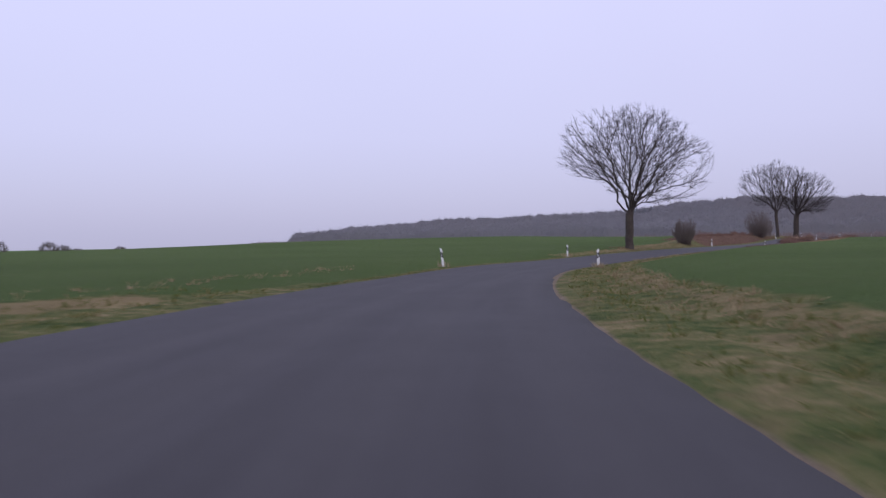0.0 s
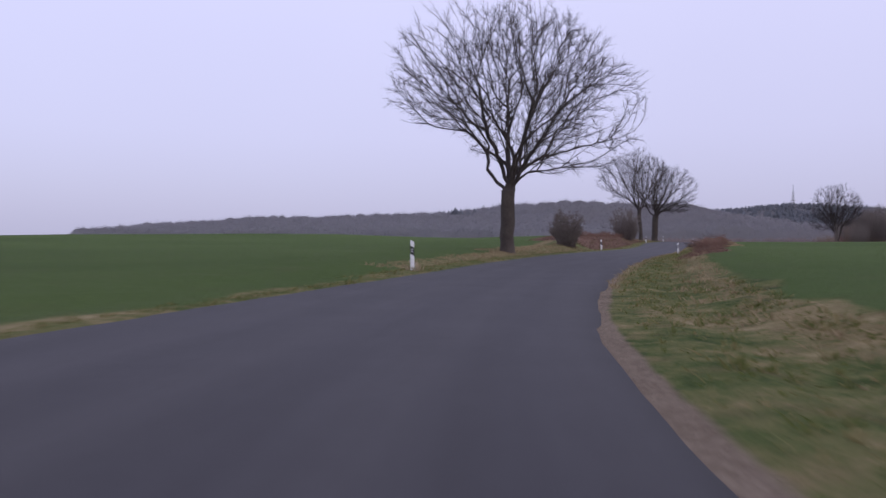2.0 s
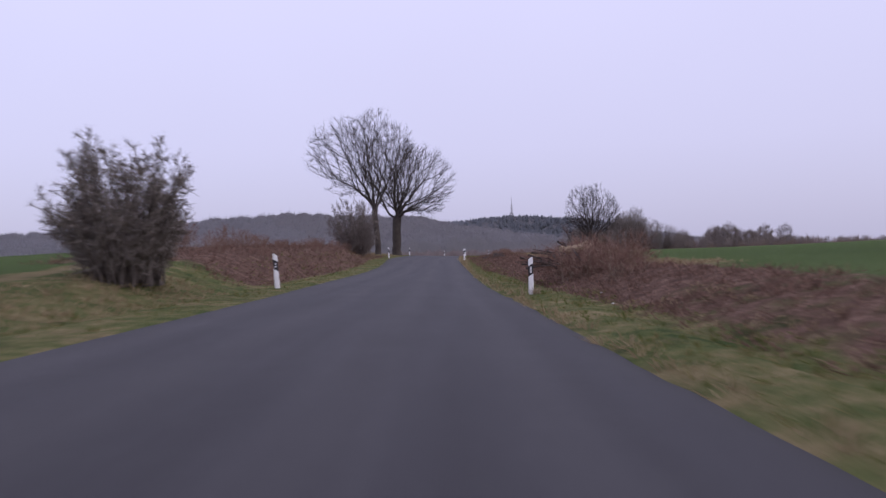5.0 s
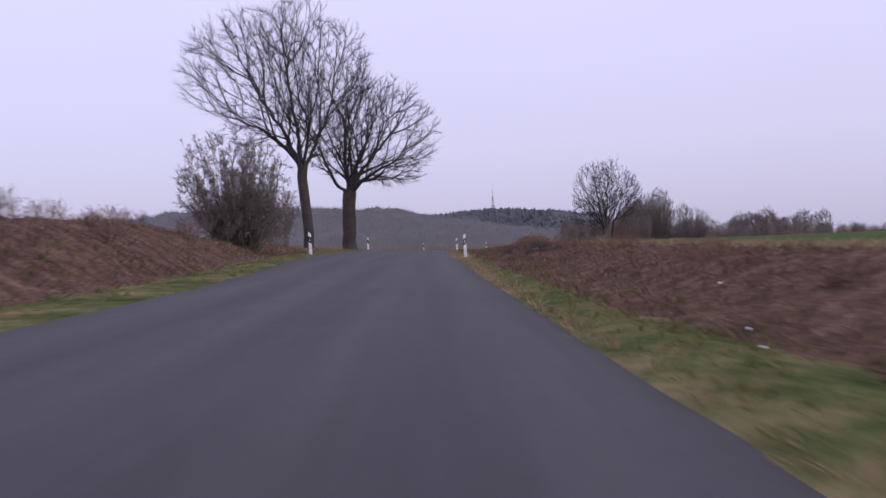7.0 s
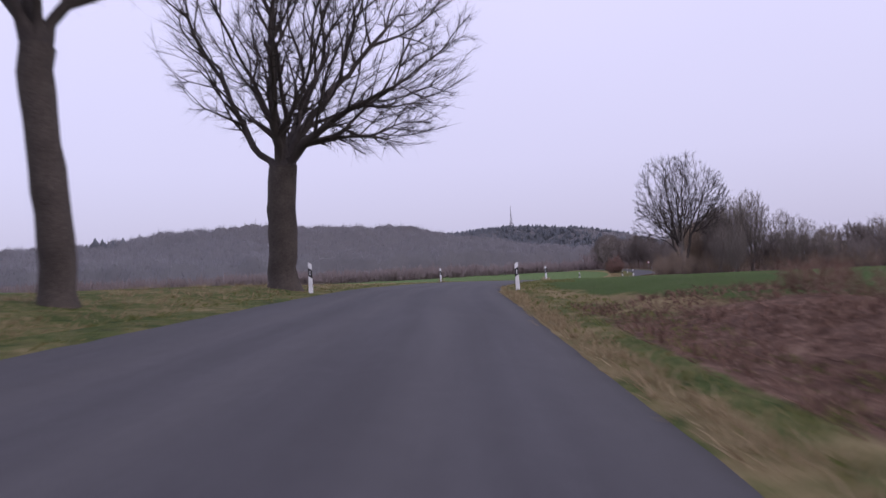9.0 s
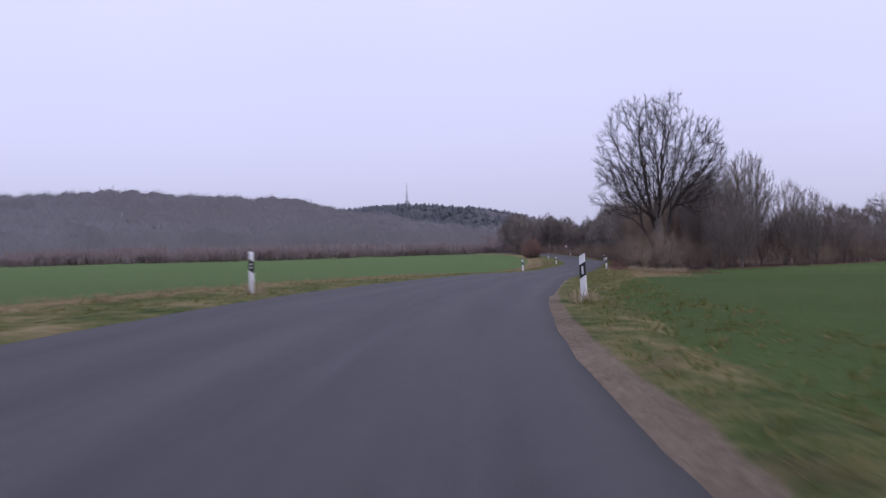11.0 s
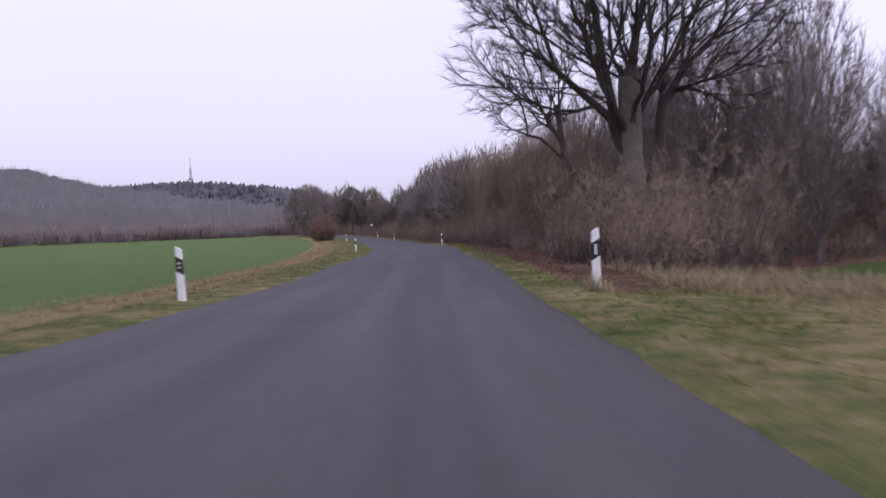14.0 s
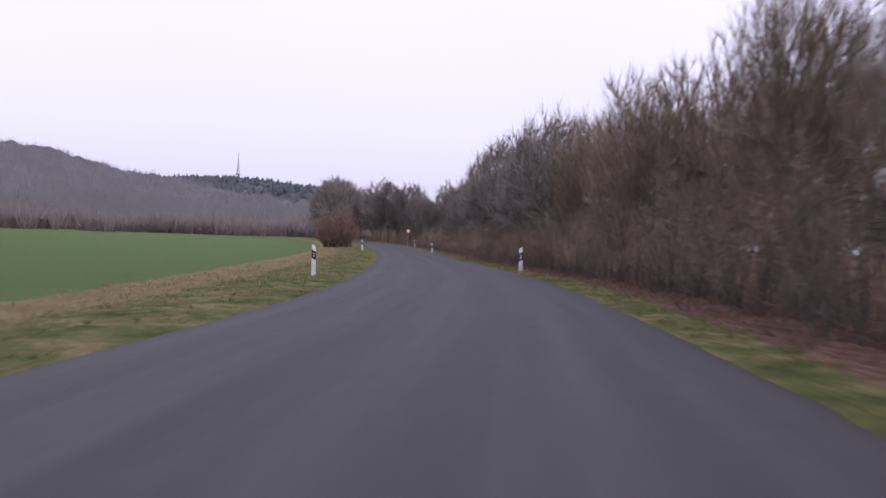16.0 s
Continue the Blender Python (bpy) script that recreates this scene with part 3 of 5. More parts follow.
def tubes(P, parents, r, keep, sides, rng, rough=0.0):
    """Tapered tubes from every kept node to its parent; joints share their rings."""
    need = sorted(set(np.nonzero(keep)[0]) | {int(parents[i]) for i in np.nonzero(keep)[0] if parents[i] >= 0})
    row = {k: j for j, k in enumerate(need)}
    ang = np.arange(sides) * 2 * math.pi / sides
    side = {}
    verts, faces = [], []
    for k in need:
        p = parents[k]
        t = P[k] - P[p] if p >= 0 else np.array([0, 0, 1.0])
        t = t / (np.linalg.norm(t) + 1e-9)
        u = side.get(p, np.array([1.0, 0, 0]))
        u = u - t * (u @ t)
        if np.linalg.norm(u) < 0.05:
            u = np.cross(t, (0.3, 0.9, 0.1))
        u /= np.linalg.norm(u)
        side[k] = u
        v = np.cross(t, u)
        rr = r[k] * (1 + rough * rng.normal(0, 1, sides)) if rough else np.full(sides, r[k])
        verts.append(P[k] + (np.cos(ang) * rr)[:, None] * u + (np.sin(ang) * rr)[:, None] * v)
    for k in need:
        p = int(parents[k])
        if keep[k] and p >= 0:
            a, b_ = row[p] * sides, row[k] * sides
            faces += [(a + q, a + (q + 1) % sides, b_ + (q + 1) % sides, b_ + q) for q in range(sides)]
    return np.vstack(verts), faces


def twigs(rng, P, parents, r, limit, count, length, width=0.008, lift=0.12):
    """Fine bent shoots from the thin outer branches."""
    idx = np.nonzero((r < limit) & (parents >= 0))[0]
    idx = np.repeat(idx, count)
    if rng is not None and len(idx):
        idx = idx[rng.random(len(idx)) < 0.85]
    along_ = P[idx] - P[parents[idx]]
    along_ /= np.linalg.norm(along_, axis=1)[:, None] + 1e-9
    out = P[idx] - (0, 0, 0.45 * P[:, 2].max())
    out /= np.linalg.norm(out, axis=1)[:, None] + 1e-9
    d = along_ * 0.8 + out * 0.3 + rng.normal(0, 0.4, along_.shape)
    d[:, 2] += lift
    d /= np.linalg.norm(d, axis=1)[:, None]
    L = length * rng.uniform(0.45, 1.15, len(idx))[:, None]
    a = P[idx] + (P[parents[idx]] - P[idx]) * rng.random((len(idx), 1))
    return spikes(np.stack([a, a + d * L + rng.normal(0, 0.05, a.shape) * L], 1), width, True)


def in_crown(rng, count, blobs, floor=0.0, hollow=0.25):
    """Points spread through a crown made of a few rounded masses."""
    out = []
    vol = np.array([b_[3] * b_[4] * b_[5] for b_ in blobs])
    pick = rng.choice(len(blobs), count * 2, p=vol / vol.sum())
    for k in pick:
        cx, cy, cz, rx, ry, rz = blobs[k]
        v = rng.normal(size=3)
        v *= (hollow + (1 - hollow) * rng.random() ** 0.5) / np.linalg.norm(v)
        p = np.array([cx + v[0] * rx, cy + v[1] * ry, cz + v[2] * rz])
        if p[2] > floor + 0.12 * math.hypot(p[0], p[1]):
            out.append(p)
        if len(out) >= count:
            break
    return np.array(out)


def tree(name, seed, label, trunk, limbs, blobs, base_r, points, floor=4.0, twig_len=0.75, twig_count=2, balance=0.5, hollow=0.5,
         bark=None, limb_mat=None, twig_mat=None, group="", category="tree", tip=0.006, flare=1.35, sides=5, twig_w=0.007, power=1.8, lift=0.12):
    """A tree: trunk as a line of points, limbs as lines that leave its top, and a crown grown into the blobs."""
    rng = np.random.default_rng(seed)
    shift = rng.uniform(0, 50, 3)
    nodes, parents = [np.array(trunk[0], float)], [-1]
    for p in trunk[1:]:
        a, b_ = nodes[-1].copy(), np.array(p, float)
        k = max(1, int(np.linalg.norm(b_ - a) / 0.45))
        for q in range(1, k + 1):
            nodes.append(a + (b_ - a) * q / k + rng.normal(0, 0.02, 3))
            parents.append(len(nodes) - 2)
    trunk_n = len(nodes)
    for start, *rest in limbs:
        at = int(np.argmin([abs(v[2] - start) for v in nodes[:trunk_n]]))
        prev = at
        for p in rest:
            a, b_ = nodes[prev].copy(), np.array(p, float)
            k = max(1, int(np.linalg.norm(b_ - a) / 0.45))
            for q in range(1, k + 1):
                nodes.append(a + (b_ - a) * q / k + rng.normal(0, 0.05, 3))
                parents.append(prev)
                prev = len(nodes) - 1
    # lobes and bays in the crown's outline
    goal = in_crown(rng, int(points * 1.35), blobs, floor, hollow)
    heart = goal.mean(0)
    reach = np.linalg.norm((goal - heart) / (goal.std(0) + 1e-6), axis=1) / 2.2
    lobe = np.array([noise.noise(Vector(v) * 1.7 + Vector(shift)) for v in (goal - heart) / (np.linalg.norm(goal - heart, axis=1)[:, None] + 1e-9)])
    goal = goal[(reach < 1.04 + 0.5 * lobe) | (goal[:, 2] < floor + 2.2)]
    P, par = branch_out(nodes, parents, goal, balance)
    r = radii_of(P, par, tip, base_r, power)
    z0 = P[:trunk_n, 2] - trunk[0][2]
    is_trunk = np.arange(len(P)) < trunk_n
    r[:trunk_n] = np.maximum(r[:trunk_n], base_r * 0.8) * (1 + (flare - 1) * np.exp(-z0 / 0.35))
    root = new(name)
    v, f = tubes(P, par, r, is_trunk, 12, rng, 0.035)
    adopt(mesh_object("trunk", v, f, bark or M_BARK, True), root)
    stout = ~is_trunk & ((r > 0.011) | (sides > 3))
    v, f = tubes(P, par, r, stout, sides, rng)
    fine = np.nonzero(~is_trunk & ~stout)[0]
    if len(fine):
        v2, f2 = spikes(np.stack([P[par[fine]], P[fine] * 1.35 - P[par[fine]] * 0.35], 1), 0.008, True)
        f = f + [tuple(q + len(v) for q in t) for t in f2]
        v = np.vstack([v, v2])
    limbs_ob = adopt(mesh_object("branch_crown", v, f, limb_mat or M_LIMB, True), root)
    v, f = twigs(rng, P, par, r, 0.045, twig_count, twig_len, width=twig_w, lift=lift)
    adopt(mesh_object("twig_crown", v, f, twig_mat or M_TWIG), limbs_ob, "fine outer twigs")
    return tagged(root, label, category, group)


def lines_to(rng, roots, tips, bow, seg=4):
    """Bowed lines from roots to tips, rising first and then leaning out."""
    t = np.linspace(0, 1, seg + 1)[None, :, None]
    mid = roots * 0.55 + tips * 0.45
    mid[:, 2] += bow * (tips - roots)[:, 2]
    mid += rng.normal(0, 0.05, mid.shape) * np.linalg.norm(tips - roots, axis=1)[:, None]
    return (1 - t) ** 2 * roots[:, None] + 2 * t * (1 - t) * mid[:, None] + t ** 2 * tips[:, None]


def rods(L, r0, r1, sides=3):
    """Thin tapered rods along many lines at once."""
    n, m, _ = L.shape
    d = np.gradient(L, axis=1)
    d /= np.linalg.norm(d, axis=2)[..., None] + 1e-9
    u = np.cross(d, (0.31, 0.2, 0.93))
    u /= np.linalg.norm(u, axis=2)[..., None] + 1e-9
    v = np.cross(d, u)
    r = np.linspace(1, 0, m)[None, :, None] * np.asarray(r0).reshape(-1, 1, 1) + np.linspace(0, 1, m)[None, :, None] * np.asarray(r1).reshape(-1, 1, 1)
    V = np.stack([L + (math.cos(q * 2 * math.pi / sides) * u + math.sin(q * 2 * math.pi / sides) * v) * r for q in range(sides)], 2).reshape(-1, 3)
    base = (np.arange(n)[:, None, None] * m + np.arange(m - 1)[None, :, None]) * sides
    q = np.arange(sides)[None, None, :]
    F4 = np.stack([base + q, base + (q + 1) % sides, base + sides + (q + 1) % sides, base + sides + q], -1).reshape(-1, 4)
    return V, [tuple(f) for f in F4]


def shoots(rng, L, count, length, spread, lift, start=0.2, seg=2):
    """Side shoots that leave each line at random places."""
    n, m, _ = L.shape
    t = start + (1 - start) * rng.random(n * count) ** 0.65
    k = np.repeat(np.arange(n), count)
    j = np.minimum((t * (m - 1)).astype(int), m - 2)
    f = (t * (m - 1) - j)[:, None]
    p = L[k, j] * (1 - f) + L[k, j + 1] * f
    d = L[k, j + 1] - L[k, j]
    d /= np.linalg.norm(d, axis=1)[:, None] + 1e-9
    d = d * 0.7 + rng.normal(0, spread, d.shape)
    d[:, 2] += lift
    d /= np.linalg.norm(d, axis=1)[:, None]
    size = np.asarray(length) * rng.uniform(0.5, 1.2, n * count) * (1.15 - 0.6 * t)
    e = p + d * size[:, None]
    return lines_to(rng, p, e, 0.1, seg)


def spikes(L, r, slim=False):
    """The finest twigs: three-sided, running to a point; slim ones are single slivers."""
    p, e = L[:, 0], L[:, -1]
    if slim:
        o = np.cross(e - p, np.sin(np.arange(len(p) * 3) * 12.9898).reshape(-1, 3))
        o *= r * 1.3 / (np.linalg.norm(o, axis=1)[:, None] + 1e-9)
        return np.stack([p - o, p + o, e], 1).reshape(-1, 3), [(3 * j, 3 * j + 1, 3 * j + 2) for j in range(len(p))]
    d = e - p
    u = np.cross(d, (0.31, 0.2, 0.93))
    u /= np.linalg.norm(u, axis=1)[:, None] + 1e-9
    v = np.cross(d, u)
    v /= np.linalg.norm(v, axis=1)[:, None] + 1e-9
    V = np.stack([p + (math.cos(q * 2.094) * u + math.sin(q * 2.094) * v) * r for q in range(3)] + [e], 1).reshape(-1, 3)
    k = np.arange(len(p))[:, None] * 4
    return V, [tuple(f) for q in range(3) for f in (k + np.array([q, (q + 1) % 3, 3]))]


def bush(name, seed, label, stems, base, blobs, side=9, side_len=0.9, fine=5, fine_len=0.45, mat=None, stem_mat=None, group="", stem_r=0.03, category="bush",
         low=0.25, spread=0.45, lift=0.25, fine_r=0.005, side_seg=2, stem_sides=3, slim=False):
    """A bush or a clump of poles: stems from the ground, side branches and fine twigs."""
    rng = np.random.default_rng(seed)
    tips = in_crown(rng, stems, blobs, low, 0.4)
    stems = len(tips)
    a = np.arctan2(tips[:, 1], tips[:, 0]) + rng.normal(0, 0.5, stems)
    r = base * np.sqrt(rng.random(stems))
    roots = np.column_stack([np.cos(a) * r, np.sin(a) * r, np.full(stems, -0.15)])
    L = lines_to(rng, roots, tips, 0.22, 3)
    S2 = shoots(rng, L, side, side_len, spread, lift, 0.15, side_seg)
    S3 = shoots(rng, S2, fine, fine_len, spread + 0.1, lift * 0.8, 0.1, 1)
    root = new(name)
    v1, f1 = rods(L, stem_r * rng.uniform(0.6, 1.3, stems), 0.005, stem_sides)
    if category == "coppice":
        for k in range(stems):
            v1, f1 = rods(L[k:k + 1], stem_r * rng.uniform(0.6, 1.3), 0.005, stem_sides)
            adopt(mesh_object("stem", v1, f1, stem_mat or M_LIMB, True), root)
    else:
        tagged(adopt(mesh_object("stem_clump", v1, f1, stem_mat or M_LIMB, True), root), kind="stuff")
    v2, f2 = spikes(S2, stem_r * 0.38) if slim else rods(S2, stem_r * 0.38, fine_r, 3)
    v3, f3 = spikes(S3, fine_r, slim)
    o = len(v2)
    tagged(adopt(mesh_object("twig_clump", np.vstack([v2, v3]), f2 + [tuple(int(q) + o for q in t) for t in f3], mat or M_TWIG), root, "mass of fine twigs"), kind="stuff")
    return tagged(root, label, category, group)


def stand(ob, x, y, rz=0.0, dz=0.0, lean=(0.0, 0.0)):
    ob.matrix_basis = pose(x, y, ground_at(x, y) + dz, lean[0], lean[1], rz)
    return ob


# the lone oak on the outside of the bend
oak = tree("roadside_tree", 11, "large bare spreading oak on the grass verge beside the road",
           [(0, 0, -0.3), (0.0, 0.0, 1.5), (0.05, 0, 3.0), (0.1, 0, 4.0)],
           [(3.9, (-0.7, 0.1, 4.6), (-1.25, 0.1, 5.4), (-1.2, 0.2, 6.9), (-2.3, 0.3, 8.6), (-3.8, 0.6, 10.2)),
            (4.6, (-0.5, -0.2, 5.8), (-1.2, -0.6, 7.4), (-1.7, -1.2, 9.6), (-2.4, -1.6, 12.4)),
            (4.6, (0.1, 0.5, 6.2), (0.1, 1.2, 8.6), (0.2, 2.0, 11.6)),
            (4.6, (0.6, -0.3, 5.9), (1.2, -0.8, 7.6), (1.8, -1.2, 10.6)),
            (4.6, (1.2, 0.2, 5.6), (2.4, 0.5, 6.3), (4.4, 0.9, 6.8), (6.9, 1.1, 7.5)),
            (4.6, (1.4, -0.3, 6.2), (2.8, -0.6, 8.2), (4.2, -0.8, 10.6)),
            (4.6, (0.9, 1.0, 6.0), (2.2, 2.6, 7.2), (3.4, 4.4, 8.6)),
            (4.6, (0.4, -1.1, 6.0), (1.0, -3.0, 7.4), (1.6, -5.0, 8.8)),
            (4.3, (1.2, -0.5, 5.1), (2.4, -1.0, 5.3), (3.2, -1.4, 5.2))],
           [(-2.8, 0, 12.0, 4.8, 5.6, 4.2), (0.8, 0, 11.0, 5.4, 6.2, 5.4), (5.0, 0.4, 9.1, 4.9, 5.0, 3.6), (-5.0, 0.3, 10.4, 3.0, 3.4, 2.2), (3.4, 0, 12.0, 3.5, 4.0, 3.1), (4.6, 0.2, 6.9, 3.7, 3.6, 1.7), (2.9, -1.2, 5.5, 2.3, 2.2, 0.8)],
           0.45, 3500, floor=3.9, twig_count=10, twig_len=0.75, twig_w=0.005)
stand(oak, 20.4, 82.7, -16)

# the pair on the crest
t2 = tree("roadside_tree", 23, "tall bare tree with a slim trunk standing beside the road", [(0, 0, -0.3), (-0.10, 0, 1.8), (-0.25, 0, 3.6), (-0.35, 0, 5.1)],
          [(5.1, (-0.9, 0.2, 6.2), (-2.8, 0.6, 7.9), (-5.6, 0.8, 9.2)), (5.1, (-0.5, -0.3, 7.5), (-0.9, -0.6, 10.5), (-0.8, -0.7, 13.4)),
           (5.1, (0.5, 0.4, 6.8), (1.5, 1.1, 9.5), (1.9, 1.4, 12.0)), (5.1, (-1.0, -0.9, 7.0), (-2.5, -2.0, 9.8), (-3.6, -2.8, 12.4)),
           (5.1, (0.2, -0.9, 6.8), (0.9, -2.2, 8.8), (1.6, -3.6, 10.4))],
          [(-3.3, 0, 11.2, 4.8, 5.2, 4.6), (0.3, 0, 11.7, 4.2, 5.2, 4.9), (1.4, 0, 7.8, 2.6, 2.8, 1.6)], 0.33, 2300, floor=5.4, twig_count=10, twig_len=0.75, twig_w=0.005)
stand(t2, 71.0, 158.3, -36)
t3 = tree("roadside_tree", 37, "broad bare tree with a thick trunk beside the road", [(0, 0, -0.3), (0.0, 0, 1.8), (0.05, 0, 3.6), (0.15, 0, 4.9)],
          [(4.6, (-0.9, 0.2, 5.6), (-1.8, 0.3, 7.2), (-2.4, 0.5, 9.2)), (4.9, (0.0, -0.3, 7.2), (0.0, -0.6, 10.0), (0.3, -0.7, 13.0)),
           (4.9, (0.9, 0.4, 6.3), (2.2, 0.8, 8.2), (3.8, 1.2, 10.0)), (4.9, (1.2, -0.6, 5.8), (3.0, -1.3, 6.8), (5.0, -1.8, 7.5)),
           (4.9, (0.4, 1.2, 6.5), (0.8, 2.8, 8.5), (1.4, 4.2, 10.2)), (4.9, (0.2, -1.3, 6.4), (0.7, -3.0, 8.2), (1.2, -4.4, 10.0))],
          [(-0.6, 0, 11.4, 4.4, 5.2, 5.3), (3.2, 0, 10.1, 5.0, 5.0, 4.8), (4.2, 0, 6.6, 2.8, 2.8, 1.5)], 0.58, 2500, floor=4.8, flare=1.5, twig_count=10, twig_len=0.75, twig_w=0.005)
stand(t3, 80.72, 170.7, -36)

# the big tree at the wood's corner
t4 = tree("wood_edge_tree", 41, "huge bare many-stemmed oak at the corner of the wood", [(0, 0, -0.3), (0, 0, 1.5), (0.0, 0, 4.0), (-0.05, 0, 7.0)],
          [(1.2, (0.62, 0.1, 2.6), (1.1, 0.2, 4.6), (1.35, 0.3, 7.0), (1.7, 0.45, 9.8), (2.3, 0.7, 12.6), (2.8, 0.9, 14.6)), (3.6, (-0.7, 0.2, 5.4), (-1.1, 0.3, 8.5), (-1.6, 0.4, 12.0), (-2.0, 0.5, 15.0)), (7.0, (0.2, -0.3, 9.0), (0.4, -0.5, 12.0), (0.8, -0.6, 15.5)),
           (6.4, (1.2, 0.5, 8.6), (2.0, 0.8, 11.0), (2.8, 1.0, 13.6)), (5.2, (1.3, -0.4, 7.4), (2.4, -0.8, 9.6), (3.4, -1.2, 12.0)),
           (4.4, (-1.3, -0.8, 6.6), (-2.4, -1.4, 9.0), (-3.4, -1.8, 11.0)), (5.6, (0.5, 1.6, 7.4), (0.7, 3.2, 9.4), (0.9, 4.6, 11.2)),
           (5.2, (0.0, -1.6, 7.0), (-0.3, -3.2, 9.0), (-0.5, -4.6, 10.8))],
          [(-1.8, 0, 12.5, 4.5, 5.2, 5.6), (1.7, 0, 12.4, 5.0, 5.2, 6.0), (4.6, 0.5, 11.4, 2.6, 3.0, 2.6), (-4.4, -0.4, 11.2, 2.4, 3.0, 2.2), (-3.6, 0, 8.0, 3.6, 4.0, 3.0), (3.6, 0, 8.8, 3.2, 4.0, 3.2)],
          0.52, 3500, floor=4.2, twig_count=13, twig_len=0.75, twig_w=0.0045, bark=M_BARK_PALE)
stand(t4, 159.8, 212.4, -52)

# the crooked tree that leans out of the wood towards the road
t5 = tree("leaning_tree", 43, "crooked bare tree leaning out of the wood towards the road", [(0, 0, -0.3), (0.02, 0.7, 1.3), (0.04, 1.7, 2.9), (0.08, 2.75, 4.7), (0.3, 3.0, 5.8), (0.7, 3.3, 7.0)],
          [(6.6, (0.6, 3.8, 8.2), (0.4, 4.4, 9.6), (0.3, 5.2, 10.8)), (6.6, (1.4, 3.2, 8.2), (1.9, 3.0, 9.8)), (4.4, (-0.3, 3.6, 5.5), (-0.5, 4.6, 5.8), (-0.7, 5.4, 5.5)),
           (5.4, (0.9, 3.9, 6.5), (1.3, 5.0, 7.4), (1.6, 6.2, 7.8))],
          [(0.6, 4.3, 9.2, 2.2, 2.4, 2.2), (0.9, 5.4, 7.2, 2.0, 1.8, 1.6)], 0.17, 520, floor=4.2, twig_count=8, twig_len=0.6, twig_w=0.0045)
stand(t5, 163.35, 213.95)

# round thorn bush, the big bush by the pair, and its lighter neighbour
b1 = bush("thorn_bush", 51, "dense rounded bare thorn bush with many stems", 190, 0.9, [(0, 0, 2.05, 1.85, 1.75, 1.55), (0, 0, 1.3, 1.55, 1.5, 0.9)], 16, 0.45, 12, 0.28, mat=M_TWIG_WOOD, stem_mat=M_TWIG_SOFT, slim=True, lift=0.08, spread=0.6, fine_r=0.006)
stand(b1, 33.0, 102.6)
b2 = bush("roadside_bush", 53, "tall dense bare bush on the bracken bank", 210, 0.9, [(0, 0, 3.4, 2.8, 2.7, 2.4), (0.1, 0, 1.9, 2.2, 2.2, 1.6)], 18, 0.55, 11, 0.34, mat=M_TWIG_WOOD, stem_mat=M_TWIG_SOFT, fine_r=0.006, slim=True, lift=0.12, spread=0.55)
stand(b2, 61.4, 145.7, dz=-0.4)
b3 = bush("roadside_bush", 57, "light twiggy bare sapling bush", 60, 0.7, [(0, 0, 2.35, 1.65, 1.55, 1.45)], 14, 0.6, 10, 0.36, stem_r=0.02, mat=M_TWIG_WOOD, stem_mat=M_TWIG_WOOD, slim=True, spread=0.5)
stand(b3, 67.1, 154.3)

# rusty brambles on the banks
def plant_brambles():
    rng = np.random.default_rng(14)
    made = [bush("bramble", 91 + k, "low rust-brown tangled bramble on the bank", 34, 0.9, [(0, 0, 0.45 * h, 1.1, 1.0, 0.5 * h)], 6, 0.7, 3, 0.35, mat=M_TWIG_RUST, stem_mat=M_TWIG_RED,
                 group="brambles on the banks", stem_r=0.012, low=0.05, lift=0.05, side_seg=1, fine_r=0.006) for k, h in enumerate((1.3, 0.9))]
    spots = [(s, -(9.0 + 2.0 * rng.random()), 0.5) for s in np.arange(122, 154, 3.2)] + [(s, -(7.4 + 1.2 * rng.random()), 0.5) for s in np.arange(120, 154, 2.8)]
    spots += [(s, 4.6 + 1.6 * rng.random(), 0.9) for s in np.arange(113.5, 127, 1.2)] + [(s, 5.0 + 1.2 * rng.random(), 0.45) for s in np.arange(128, 150, 7.0)] + [(s, 4.4 + 2.0 * rng.random(), 0.5) for s in np.arange(163, 178, 1.3)]
    for k, (s, d, size) in enumerate(spots):
        x, y = beside(s + rng.normal(0, 0.4), d)
        src = made[k % 2]
        turn = rng.uniform(0, 360)
        if k < 2:
            src.matrix_basis = pose(x, y, ground_at(x, y) - 0.05, 0, 0, turn)
        else:
            q = size * rng.uniform(0.8, 1.2)
            copy_thing(src, pose(x, y, ground_at(x, y) - 0.05, 0, 0, turn) @ Matrix.Diagonal((q, q, q, 1)))
    # darker tangles along the bank's top
    src = bush("bramble", 95, "dark tangled bramble on the top of the bank", 60, 0.8, [(0, 0, 0.35, 0.95, 0.85, 0.42)], 7, 0.5, 5, 0.3, mat=M_TWIG_SOFT, stem_mat=M_TWIG_SOFT,
               group="brambles on the banks", stem_r=0.012, low=0.03, lift=0.05, side_seg=1, fine_r=0.007)
    for k, (s, d, size) in enumerate(((159.2, 4.7, 0.5), (160.3, 4.4, 0.42), (163.2, 3.7, 0.6), (164.6, 4.0, 0.55), (168.0, 5.3, 0.6), (170.2, 4.9, 0.6), (155.6, 5.0, 0.5), (166.0, 4.4, 0.42))):
        x, y = beside(s, d)
        m = pose(x, y, ground_at(x, y) - 0.04, 0, 0, 70 * k) @ Matrix.Diagonal((size, size, size, 1))
        if k == 0:
            src.matrix_basis = m
        else:
            copy_thing(src, m)


plant_brambles()


